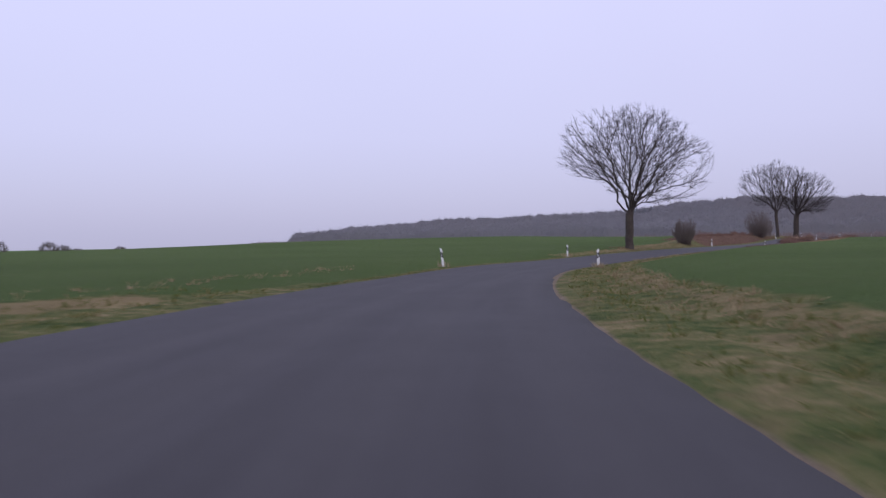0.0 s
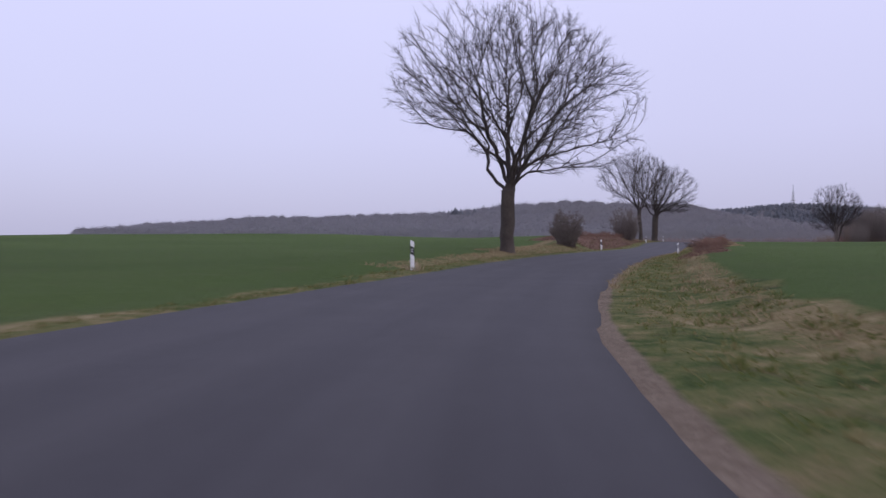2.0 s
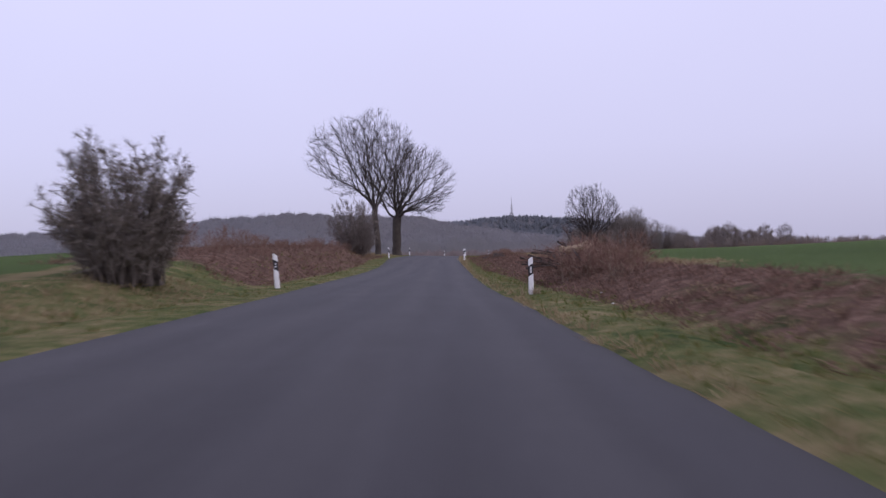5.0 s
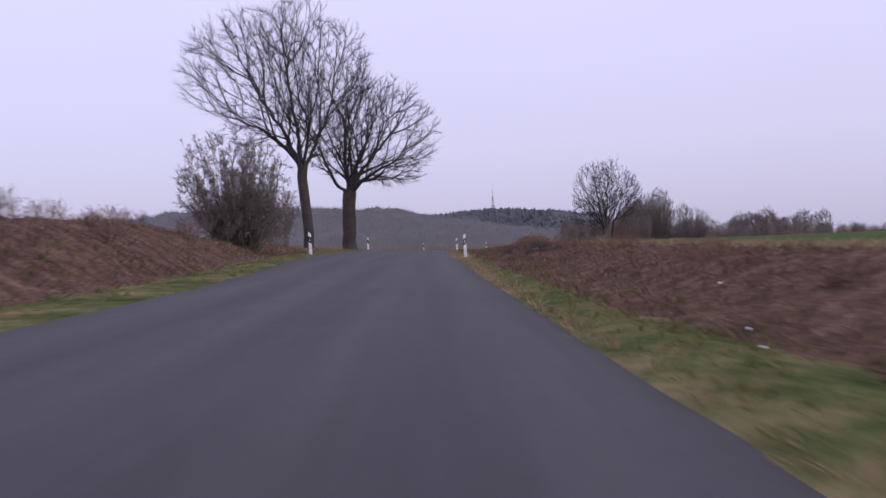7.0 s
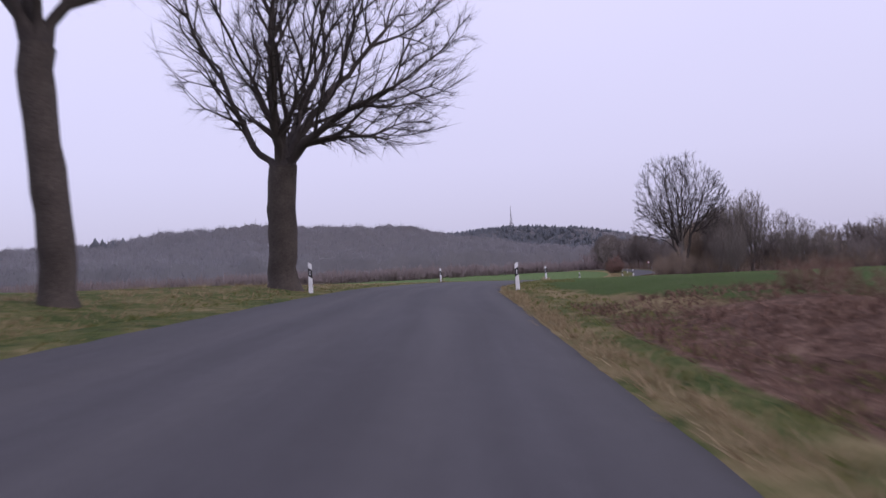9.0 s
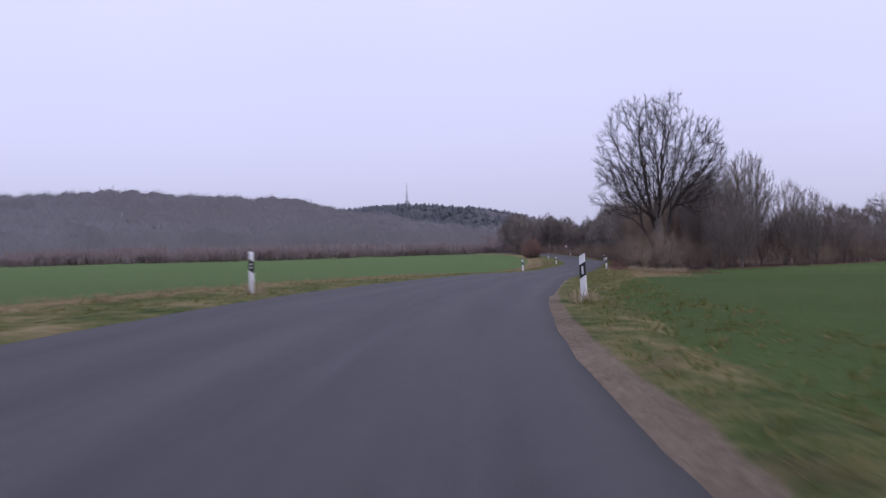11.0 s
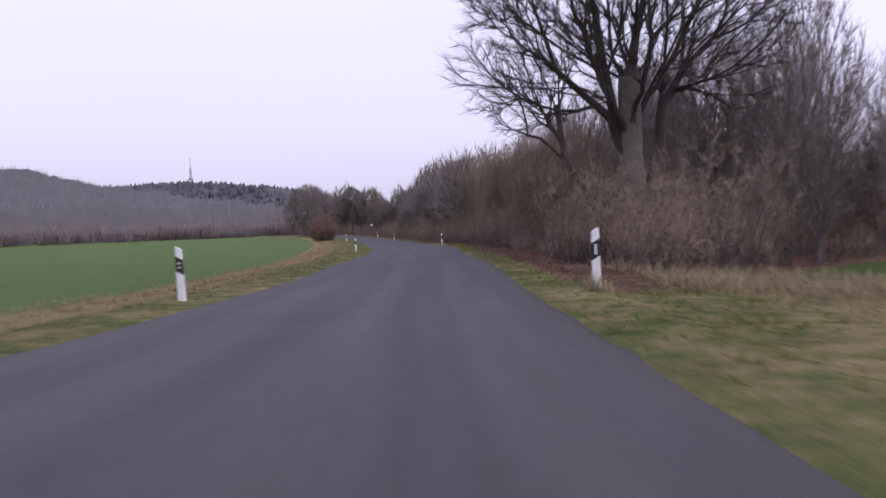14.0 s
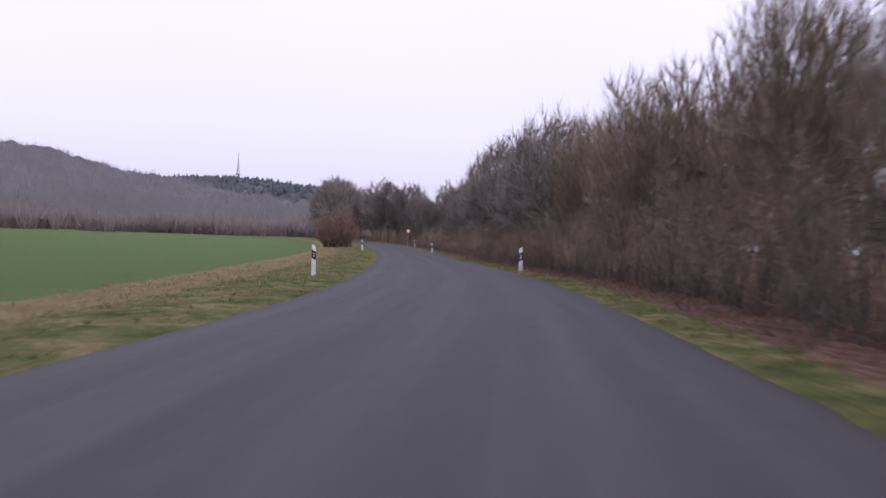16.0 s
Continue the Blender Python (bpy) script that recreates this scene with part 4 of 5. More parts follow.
def brush_pile(x, y, turn):
    """Cut branches and stumps thrown on a heap."""
    rng = np.random.default_rng(15)
    root = new("brush_pile")
    a = rng.uniform(0, 2 * math.pi, 60)
    r = 1.5 * np.sqrt(rng.random(60))
    p = np.column_stack([np.cos(a) * r * 1.4, np.sin(a) * r, 0.9 - 0.38 * r + rng.normal(0, 0.1, 60)])
    d = rng.normal(0, 1, (60, 3)) * (1, 1, 0.25)
    d /= np.linalg.norm(d, axis=1)[:, None]
    L = lines_to(rng, p - d * 0.9, p + d * 0.9, 0.1, 3)
    for k in range(60):
        v, f = rods(L[k:k + 1], 0.035, 0.012, 5)
        bough = adopt(mesh_object("branch", v, f, M_LIMB, True), root)
        for spray in shoots(rng, L[k:k + 1], 8, 0.7, 0.5, 0.05):
            v, f = rods(spray[None], 0.010, 0.004, 3)
            adopt(mesh_object("twig", v, f, M_TWIG_RUST), bough)
    for k in range(4):
        bm = bmesh.new()
        bmesh.ops.create_cone(bm, cap_ends=True, segments=10, radius1=0.13, radius2=0.11, depth=0.7 + 0.2 * k, matrix=pose(0.5 * k - 0.8, 0.3 * (k % 2) - 0.2, 0.85, 80 + 9 * k, 12 * k, 50 * k))
        for w in bm.verts:
            w.co += Vector(rng.normal(0, 0.012, 3))
        part("log", bm, M_CUT, root, "pale cut log")
    tagged(root, "heap of cut branches and pale logs on the bank", "brush pile")
    stand(root, x, y, turn)


brush_pile(48.9, 103.9, 30)

# ---- the wood: pole-like young trees and a dark thicket along its edges ----
poles, young = [], []
for h, w, seed, kind in ((13.0, 3.0, 61, poles), (12.0, 2.6, 62, poles), (14.0, 3.2, 63, poles), (9.0, 2.5, 64, young), (8.0, 2.2, 65, young), (10.0, 2.6, 69, young)):
    kind.append(tree("wood_tree", seed, "tall bare grey tree in the row at the wood's edge" if kind is poles else "slim bare grey-brown tree in the wood beside the road",
                     [(0, 0, -0.3), (0.1, 0, 0.9), (0.05, 0.1, 1.8)],
                     [(0.9 + 0.15 * q, (0.16 * w * math.cos(1.26 * q + seed), 0.16 * w * math.sin(1.26 * q + seed), h * 0.3), (0.34 * w * math.cos(1.26 * q + seed + 0.2), 0.34 * w * math.sin(1.26 * q + seed + 0.2), h * (0.62 + 0.03 * q)),
                       (0.5 * w * math.cos(1.26 * q + seed + 0.4), 0.5 * w * math.sin(1.26 * q + seed + 0.4), h * (0.8 + 0.03 * q))) for q in range(5)],
                     [(0, 0, h * 0.64, w, w, h * 0.34), (0, 0, h * 0.40, w * 0.8, w * 0.8, h * 0.26)], 0.013 * h, 950 if kind is poles else 640, floor=h * 0.16, balance=0.75, hollow=0.3,
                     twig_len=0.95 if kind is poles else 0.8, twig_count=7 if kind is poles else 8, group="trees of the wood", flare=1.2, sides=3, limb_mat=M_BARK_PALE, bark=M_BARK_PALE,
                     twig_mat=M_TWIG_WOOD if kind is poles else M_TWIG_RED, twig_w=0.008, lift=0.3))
# distant trees: paler twigs than the near ones, standing in for haze
distant = []
for h, w, seed in ((9.0, 2.5, 74), (8.0, 2.3, 75), (10.0, 2.7, 76)):
    distant.append(tree("wood_tree", seed, "slim bare grey-brown tree in the wood beside the road", [(0, 0, -0.3), (0.1, 0, 1.2), (0.05, 0.1, 2.2)],
                        [(2.2, (-0.5, 0.2, h * 0.36), (-0.9, 0.4, h * 0.62)), (2.2, (0.4, 0.3, h * 0.38), (0.8, 0.5, h * 0.66)), (1.6, (0.1, -0.7, h * 0.34), (0.2, -1.2, h * 0.6))],
                        [(0, 0, h * 0.62, w, w, h * 0.38)], 0.013 * h, 300, floor=h * 0.12, twig_len=1.2, twig_count=11, group="trees of the wood", flare=1.2, sides=3,
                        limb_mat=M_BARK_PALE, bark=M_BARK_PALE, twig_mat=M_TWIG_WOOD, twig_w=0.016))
saplings = []
for h, w, seed in ((8.0, 1.8, 66), (7.0, 1.6, 67), (9.2, 2.0, 68)):
    saplings.append(bush("coppice_clump", seed, "clump of thin grey-brown coppice stems along the wood", 16, 1.0, [(0, 0, h * 0.62, w, w, h * 0.36)], 18, 0.8, 8, 0.55,
                         mat=M_TWIG_RED, stem_mat=M_BARK_PALE, group="coppice of the wood", stem_r=0.03, category="coppice", low=h * 0.25, spread=0.52, lift=0.3, fine_r=0.007, side_seg=1, slim=True))
thickets = []
for w, h, seed in ((2.0, 4.4, 71), (1.7, 3.4, 72), (2.3, 5.4, 73)):
    thickets.append(bush("thicket_bush", seed, "tangled brown undergrowth bush at the wood's edge", 40, 1.3, [(0, 0, h * 0.55, w, w, h * 0.45)], 8, 0.95, 6, 0.6, side_seg=1, slim=True,
                         mat=M_TWIG_RED, stem_mat=M_TWIG_SOFT, group="undergrowth of the wood", stem_r=0.02, fine_r=0.006))

low_brush = []
for w, h, seed in ((2.2, 4.2, 77), (2.4, 5.0, 78)):
    low_brush.append(bush("thicket_bush", seed, "tangled brown undergrowth bush inside the wood", 22, 1.5, [(0, 0, h * 0.55, w, w, h * 0.45)], 6, 1.1, 7, 0.8, side_seg=1, slim=True,
                          mat=M_TWIG_RED, stem_mat=M_BARK_PALE, group="undergrowth of the wood", stem_r=0.024, fine_r=0.012))

def along_line(pts, step):
    out = []
    for (x0, y0), (x1, y1) in zip(pts, pts[1:]):
        L = math.hypot(x1 - x0, y1 - y0)
        k = max(1, int(L / step))
        out += [(x0 + (x1 - x0) * q / k, y0 + (y1 - y0) * q / k, -(y1 - y0) / L, (x1 - x0) / L) for q in range(k)]
    return out


def plant_wood():
    rng = np.random.default_rng(8)
    free = {id(o): True for o in poles + young + saplings + thickets + distant + low_brush}

    def put(kind, x, y, size):
        o = kind[int(rng.integers(len(kind)))]
        m = pose(x, y, ground_at(x, y) - 0.05, rng.normal(0, 2.0), rng.normal(0, 2.0), rng.uniform(0, 360)) @ Matrix.Diagonal((size, size, size, 1))
        if free.pop(id(o), None):
            o.matrix_basis = m
        elif o in poles:
            copy_thing(o, m @ Matrix.Diagonal((1 / o.scale.x, 1 / o.scale.y, 1 / o.scale.z, 1)))
        else:
            copy_thing(o, m)

    # along the road
    def front(q):
        return float(along(q, [262, 268, 274, 285, 300, 352, 400, 440], [7.4, 5.9, 5.2, 4.9, 4.6, 4.6, 4.8, 5.0]))

    def on_wood(x, y):
        return y > np.interp(x, [p[0] for p in EDGE_FIELD], [p[1] for p in EDGE_FIELD]) + 1 and math.hypot(x - 159.8, y - 212.4) > 6.5

    for s in np.concatenate([np.arange(271.0, 350.0, 2.2), np.arange(350.0, 456.0, 3.0)]):
        x, y = beside(s + rng.normal(0, 0.4), front(s) + 0.6 + rng.normal(0, 0.35))
        put(thickets if s < 345 else low_brush, x, y, rng.uniform(0.65, 0.95) * float(along(s, [276, 280, 290, 295], [1.0, 0.42, 0.42, 1.0])))
    for s in np.concatenate([np.arange(272.0, 350.0, 2.6), np.arange(350.0, 420.0, 4.5)]):
        if s < 284:
            x, y = beside(s + rng.normal(0, 0.6), front(s) + 2.4 + rng.normal(0, 0.5))
            put(thickets, x, y, rng.uniform(0.95, 1.1) * (1.0 if s < 279 else 0.45))
        x, y = beside(s + rng.normal(0, 0.8), front(s) + 2.2 + rng.normal(0, 0.6))
        if s > 294:
            put(saplings, x, y, rng.uniform(0.6, 0.85))
    for row, gap, end in ((4.2, 2.0, 335.0), (8.0, 3.4, 335.0)):
        for s in np.arange(266.0, end, gap):
            x, y = beside(s + rng.normal(0, 1.0), front(s) + row + rng.normal(0, 0.9))
            if on_wood(x, y) and not (278 < s < 293 and row < 6):
                put(young, x, y, rng.uniform(0.76, 0.93) * float(along(s, [283, 292, 300, 309, 322, 335], [0.95, 0.9, 1.2, 1.42, 1.4, 1.3])))
    for row, gap in ((3.4, 4.2), (7.0, 5.0)):
        for s in np.arange(336.0, 458.0, gap):
            x, y = beside(s + rng.normal(0, 1.2), front(s) + row + rng.normal(0, 1.0))
            put(distant, x, y, rng.uniform(0.9, 1.2))
    for s, d, size in ((273.5, 15.0, 0.55), (276.5, 13.0, 0.55), (279.5, 14.5, 0.66), (283.0, 12.5, 0.8), (287.0, 14.0, 0.88), (290.5, 13.0, 0.86)):
        put(poles, *beside(s, d), size)
    for row, first, last, gap in ((12.5, 293.0, 306.0, 4.4), (15.5, 298.0, 316.0, 5.5)):
        for s in np.arange(first, last, gap):
            put(poles, *beside(s + rng.normal(0, 0.7), row + rng.normal(0, 0.8)), rng.uniform(0.8, 0.95))
    # the body of the wood
    for _ in range(110):
        x, y = rng.uniform(165, 265), rng.uniform(190, 290)
        i, d = road_frame(np.array([x]), np.array([y]))
        if 22.0 < d[0] < 60.0 and y > np.interp(x, [p[0] for p in EDGE_FIELD], [p[1] for p in EDGE_FIELD]) + 14.0:
            put(distant, x, y, rng.uniform(0.62, 0.85))
    # beyond the bend, on the field's side
    for s in np.arange(417.0, 430.0, 3.5):
        x, y = beside(s + rng.normal(0, 1.2), -6.2 + rng.normal(0, 1.2))
        put(distant, x, y, rng.uniform(0.75, 1.05))
        put(low_brush, x + rng.normal(0, 1.5), y - 1.5, rng.uniform(0.7, 1.0))

    def off_road(x, y):
        return float(road_frame(np.array([x]), np.array([y]))[1][0])

    # along the field
    rng = np.random.default_rng(28)
    for k, (x, y, nx, ny) in enumerate(along_line(EDGE_FIELD, 2.6)):
        size = float(np.interp(x, [155, 160, 166, 174, 180, 186, 200, 225], [0.4, 0.6, 0.68, 0.62, 0.54, 0.48, 0.46, 0.46]))
        put(thickets, x + nx * 1.0 + rng.normal(0, 0.4), y + ny * 1.0 + rng.normal(0, 0.4), rng.uniform(0.5, 0.8) + (0.4 if x > 190 else 0))
        for row in (3.5, 7.0, 11.0):
            px, py = x + nx * row + rng.normal(0, 0.8), y + ny * row + rng.normal(0, 0.8)
            if off_road(px, py) > 8.5:
                put(low_brush, px, py, rng.uniform(0.75, 1.1))
        if k % 3 < 2:
            for row in ((3.0, 7.5) if x < 175 else (3.0, 6.5, 10.5)):
                px, py = x + nx * row + rng.normal(0, 0.8), y + ny * row + rng.normal(0, 0.8)
                if px > 162.0 and math.hypot(px - 159.8, py - 212.4) > 5.0 and off_road(px, py) > 9.0:
                    put(poles, px, py, size * rng.uniform(0.7, 0.84))
        if x > 190 or (k % 2 and x > 176):
            put(saplings, x + nx * 2.5, y + ny * 2.5, size * rng.uniform(1.0, 1.25))
    for x, y, size in ((169.8, 207.5, 1.0), (168.2, 208.9, 0.92), (171.2, 208.6, 0.9), (173.4, 205.0, 0.74), (175.6, 204.4, 0.68), (177.8, 203.6, 0.62)):
        put(poles[:1], x, y, size)
    for x, y in ((155.4, 209.6), (156.6, 211.2), (157.0, 213.6), (158.2, 209.6), (160.6, 208.8), (154.6, 211.6)):
        put(thickets, x, y, rng.uniform(1.05, 1.2))


plant_wood()

# reddish bush and trees further along the road
rb = bush("red_bush", 81, "reddish-brown bare bush at the field's edge", 130, 1.8, [(0, 0, 2.7, 3.1, 2.8, 2.5), (0, 0, 1.2, 2.8, 2.6, 1.2)], 14, 0.7, 11, 0.5, mat=M_TWIG_ROSE, fine_r=0.010, slim=True)
stand(rb, 226.5, 286.5)
# both trees below also take the paler twigs, haze put into their colour
ft = tree("roadside_tree", 83, "slender bare tree beside the road near the sign", [(0, 0, -0.3), (0.05, 0, 1.5), (0, 0.1, 3.0)],
          [(3.0, (-0.6, 0.2, 5.0), (-1.4, 0.4, 7.5)), (3.0, (0.4, -0.2, 5.5), (0.8, -0.3, 8.5)), (2.6, (0.5, 0.6, 4.4), (1.6, 1.2, 6.5))],
          [(0, 0, 7.4, 3.1, 2.9, 4.2)], 0.2, 1100, floor=3.2, twig_len=0.9, twig_count=10, twig_w=0.012, twig_mat=M_TWIG_WOOD, sides=4)
stand(ft, 271.0, 316.5)
fb = tree("roadside_tree", 85, "rounded bare tree behind the reddish bush", [(0, 0, -0.3), (0.05, 0, 1.5), (0, 0.1, 3.2)],
          [(3.0, (-1.2, 0.2, 5.0), (-3.0, 0.4, 7.0)), (3.2, (0.2, -0.2, 6.0), (0.3, -0.3, 9.5)), (2.8, (1.0, 0.6, 5.0), (3.0, 1.2, 7.0)), (3.0, (0, -1.4, 5.0), (0, -2.8, 7.4))],
          [(0, 0, 8.0, 5.6, 4.8, 5.4)], 0.3, 1700, floor=2.4, twig_len=1.0, twig_count=10, twig_w=0.013, twig_mat=M_TWIG_WOOD, sides=4)
stand(fb, *beside(451.0, 6.0))


# ---- marker posts ----
def marker_post(side):
    root = new("marker_post")

    def prism(z0, z1, slope0, slope1, w0, w1, depth0, depth1):
        bm = bmesh.new()
        rings = []
        for z, sl, w, dp in ((z0, slope0, w0, depth0), (z1, slope1, w1, depth1)):
            shape = [(-w, -dp * 0.3), (-w * 0.75, -dp * 0.62), (w * 0.75, -dp * 0.62), (w, -dp * 0.3), (w * 0.35, dp), (-w * 0.35, dp)]
            rings.append([bm.verts.new((x, y, z + sl * x / 0.06)) for x, y in shape])
        for q in range(6):
            bm.faces.new((rings[0][q], rings[0][(q + 1) % 6], rings[1][(q + 1) % 6], rings[1][q]))
        bm.faces.new(rings[0][::-1])
        bm.faces.new(rings[1])
        bmesh.ops.recalc_face_normals(bm, faces=bm.faces)
        return bm

    k = 0.036 * (1 if side == "right" else -1)
    part("body", prism(-0.25, 0.53, 0, k, 0.076, 0.070, 0.060, 0.055), M_POST, root)
    band = part("band", prism(0.533, 0.815, k, k, 0.0695, 0.067, 0.0545, 0.052), M_BAND, root, "slanted black band")
    part("cap", prism(0.818, 1.0, k, k, 0.067, 0.062, 0.052, 0.045), M_POST, root, "white slanted top")
    if side == "right":
        bm = bmesh.new()
        bmesh.ops.create_cube(bm, size=1.0, matrix=pose(0, -0.036, 0.675) @ Matrix.Diagonal((0.042, 0.008, 0.17, 1)))
        bmesh.ops.bevel(bm, geom=bm.edges[:], offset=0.003, segments=1)
        part("reflector", bm, M_LENS, band, "upright white reflector")
    else:
        for z in (0.635, 0.715):
            bm = bmesh.new()
            bmesh.ops.create_cone(bm, cap_ends=True, segments=14, radius1=0.026, radius2=0.024, depth=0.01, matrix=pose(0, -0.036, z, 90, 0, 0))
            part("reflector", bm, M_LENS, band, "round white reflector")
    return tagged(root, "white plastic roadside marker post with slanted black band", "marker post", "posts along the road")


def set_posts():
    rng = np.random.default_rng(9)
    right, left = marker_post("right"), marker_post("left")
    used = set()
    spots = [("left", -0.61, 39.40), ("left", 9.87, 61.37), ("right", 7.74, 38.58), ("left", 37.63, 104.77), ("right", 42.93, 99.57), ("left", 64.50, 144.74),
             ("left", 79.48, 165.42), ("right", 70.66, 141.20), ("right", 86.70, 163.26), ("left", 99.63, 187.13), ("right", 103.65, 180.27),
             ("left", 141.42, 215.02), ("right", 143.96, 207.89), ("left", 179.36, 241.60), ("right", 185.11, 237.02), ("right", 220.70, 267.90), ("left", 216.90, 273.70),
             ("right", 249.0, 292.5)]
    for side, x, y in spots:
        i, d = road_frame(np.array([x]), np.array([y]))
        heading = math.degrees(math.atan2(-TX[i[0]], TY[i[0]]))
        m = pose(x, y, ground_at(x, y) + (0.09 if 70 < x < 71 else 0.0), rng.normal(0, 0.7), (-8.0 if x < 0 else -1.3) + rng.normal(0, 0.7), heading + rng.normal(0, 6))
        src = right if side == "right" else left
        if side in used:
            copy_thing(src, m)
        else:
            src.matrix_basis = m
            used.add(side)


set_posts()


# ---- round road sign on its pole ----
def road_sign(x, y, heading):
    root = new("road_sign")
    bm = bmesh.new()
    bmesh.ops.create_cone(bm, cap_ends=True, segments=12, radius1=0.035, radius2=0.035, depth=2.9, matrix=pose(0, 0.05, 1.2))
    part("pole", bm, M_STEEL, root, "grey steel pole")
    for name, r, y0, mat in (("rim", 0.34, 0.0, M_RED), ("face", 0.255, -0.012, M_WHITE)):
        bm = bmesh.new()
        bmesh.ops.create_cone(bm, cap_ends=True, segments=36, radius1=r, radius2=r, depth=0.015, matrix=pose(0, y0, 2.3, 90, 0, 0))
        part(name, bm, mat, root)
    tagged(root, "round white road sign with red rim on a steel pole", "road sign")
    stand(root, x, y, heading)


road_sign(251.3, 295.7, -48)


# ---- radio mast on the wooded ridge ----
def radio_mast(x, y, z, top):
    root = new("radio_mast")
    bm = bmesh.new()

    def bar(a, b_, r):
        a, b_ = Vector(a), Vector(b_)
        d = b_ - a
        bmesh.ops.create_cone(bm, segments=4, radius1=r, radius2=r, depth=d.length, cap_ends=True,
                              matrix=Matrix.Translation((a + b_) / 2) @ d.to_track_quat("Z", "Y").to_matrix().to_4x4())

    h = top - z
    wide = lambda q: 2.0 - 1.6 * q
    levels = [k / 12 for k in range(13)]
    corners = [(1, 1), (-1, 1), (-1, -1), (1, -1)]
    for q0, q1 in zip(levels, levels[1:]):
        for k in range(4):
            c0, c1 = corners[k], corners[(k + 1) % 4]
            w0, w1 = wide(q0), wide(q1)
            bar((c0[0] * w0, c0[1] * w0, h * 0.8 * q0), (c0[0] * w1, c0[1] * w1, h * 0.8 * q1), 0.14)
            bar((c0[0] * w0, c0[1] * w0, h * 0.8 * q0), (c1[0] * w1, c1[1] * w1, h * 0.8 * q1), 0.09)
            bar((c0[0] * w1, c0[1] * w1, h * 0.8 * q1), (c1[0] * w1, c1[1] * w1, h * 0.8 * q1), 0.09)
    part("lattice", bm, M_STEEL, root)
    bm = bmesh.new()
    bmesh.ops.create_cone(bm, cap_ends=True, segments=10, radius1=0.35, radius2=0.15, depth=h * 0.2, matrix=pose(0, 0, h * 0.9))
    part("antenna", bm, M_STEEL, root)
    bm = bmesh.new()
    for zz in (0.52, 0.58):
        bmesh.ops.create_cone(bm, cap_ends=True, segments=12, radius1=2.2, radius2=2.2, depth=0.5, matrix=pose(0, 0, h * zz))
    part("platform", bm, M_STEEL, root)
    root.matrix_basis = pose(x, y, z)
    return tagged(root, "grey lattice radio mast above the wooded ridge", "radio mast")


radio_mast(571.0, 742.0, 22.0, 66.0)


# ---- far woods ----
def slivers(rng, root_, out, length, width):
    """Fine upright twigs, one sliver each."""
    o = np.cross(out, rng.normal(size=out.shape))
    o *= (width / (np.linalg.norm(o, axis=1) + 1e-9))[:, None]
    V = np.stack([root_ - o, root_ + o, root_ + out * length[:, None]], 1).reshape(-1, 3)
    return V, np.arange(len(V)).reshape(-1, 3)


def conifers(rng, spots, mat, name, label):
    """Tiered far conifers in one mesh."""
    V, Fc, base = [], [], 0
    lev = [(0.1, 0.9), (0.42, 0.72), (0.40, 0.95), (0.68, 0.42), (0.65, 0.66), (0.88, 0.2), (1.0, 0.03)]
    k = 7
    a = np.arange(k) * 2 * math.pi / k
    ring = [(q * k + j, q * k + (j + 1) % k, (q + 1) * k + (j + 1) % k, (q + 1) * k + j) for q in range(len(lev) - 1) for j in range(k)]
    for x, y, z, w, h in spots:
        turn = rng.uniform(0, 6.28)
        v = np.concatenate([np.column_stack([np.cos(a + q * 0.45 + turn) * w * r * rng.uniform(0.75, 1.2, k), np.sin(a + q * 0.45 + turn) * w * r * rng.uniform(0.75, 1.2, k),
                                             np.full(k, h * t)]) for q, (t, r) in enumerate(lev)])
        V.append(v + (x, y, z))
        Fc += [tuple(i + base for i in f) for f in ring]
        base += len(v)
    return tagged(mesh_object(name, np.vstack(V), Fc, mat, True), label, "woodland", kind="stuff")


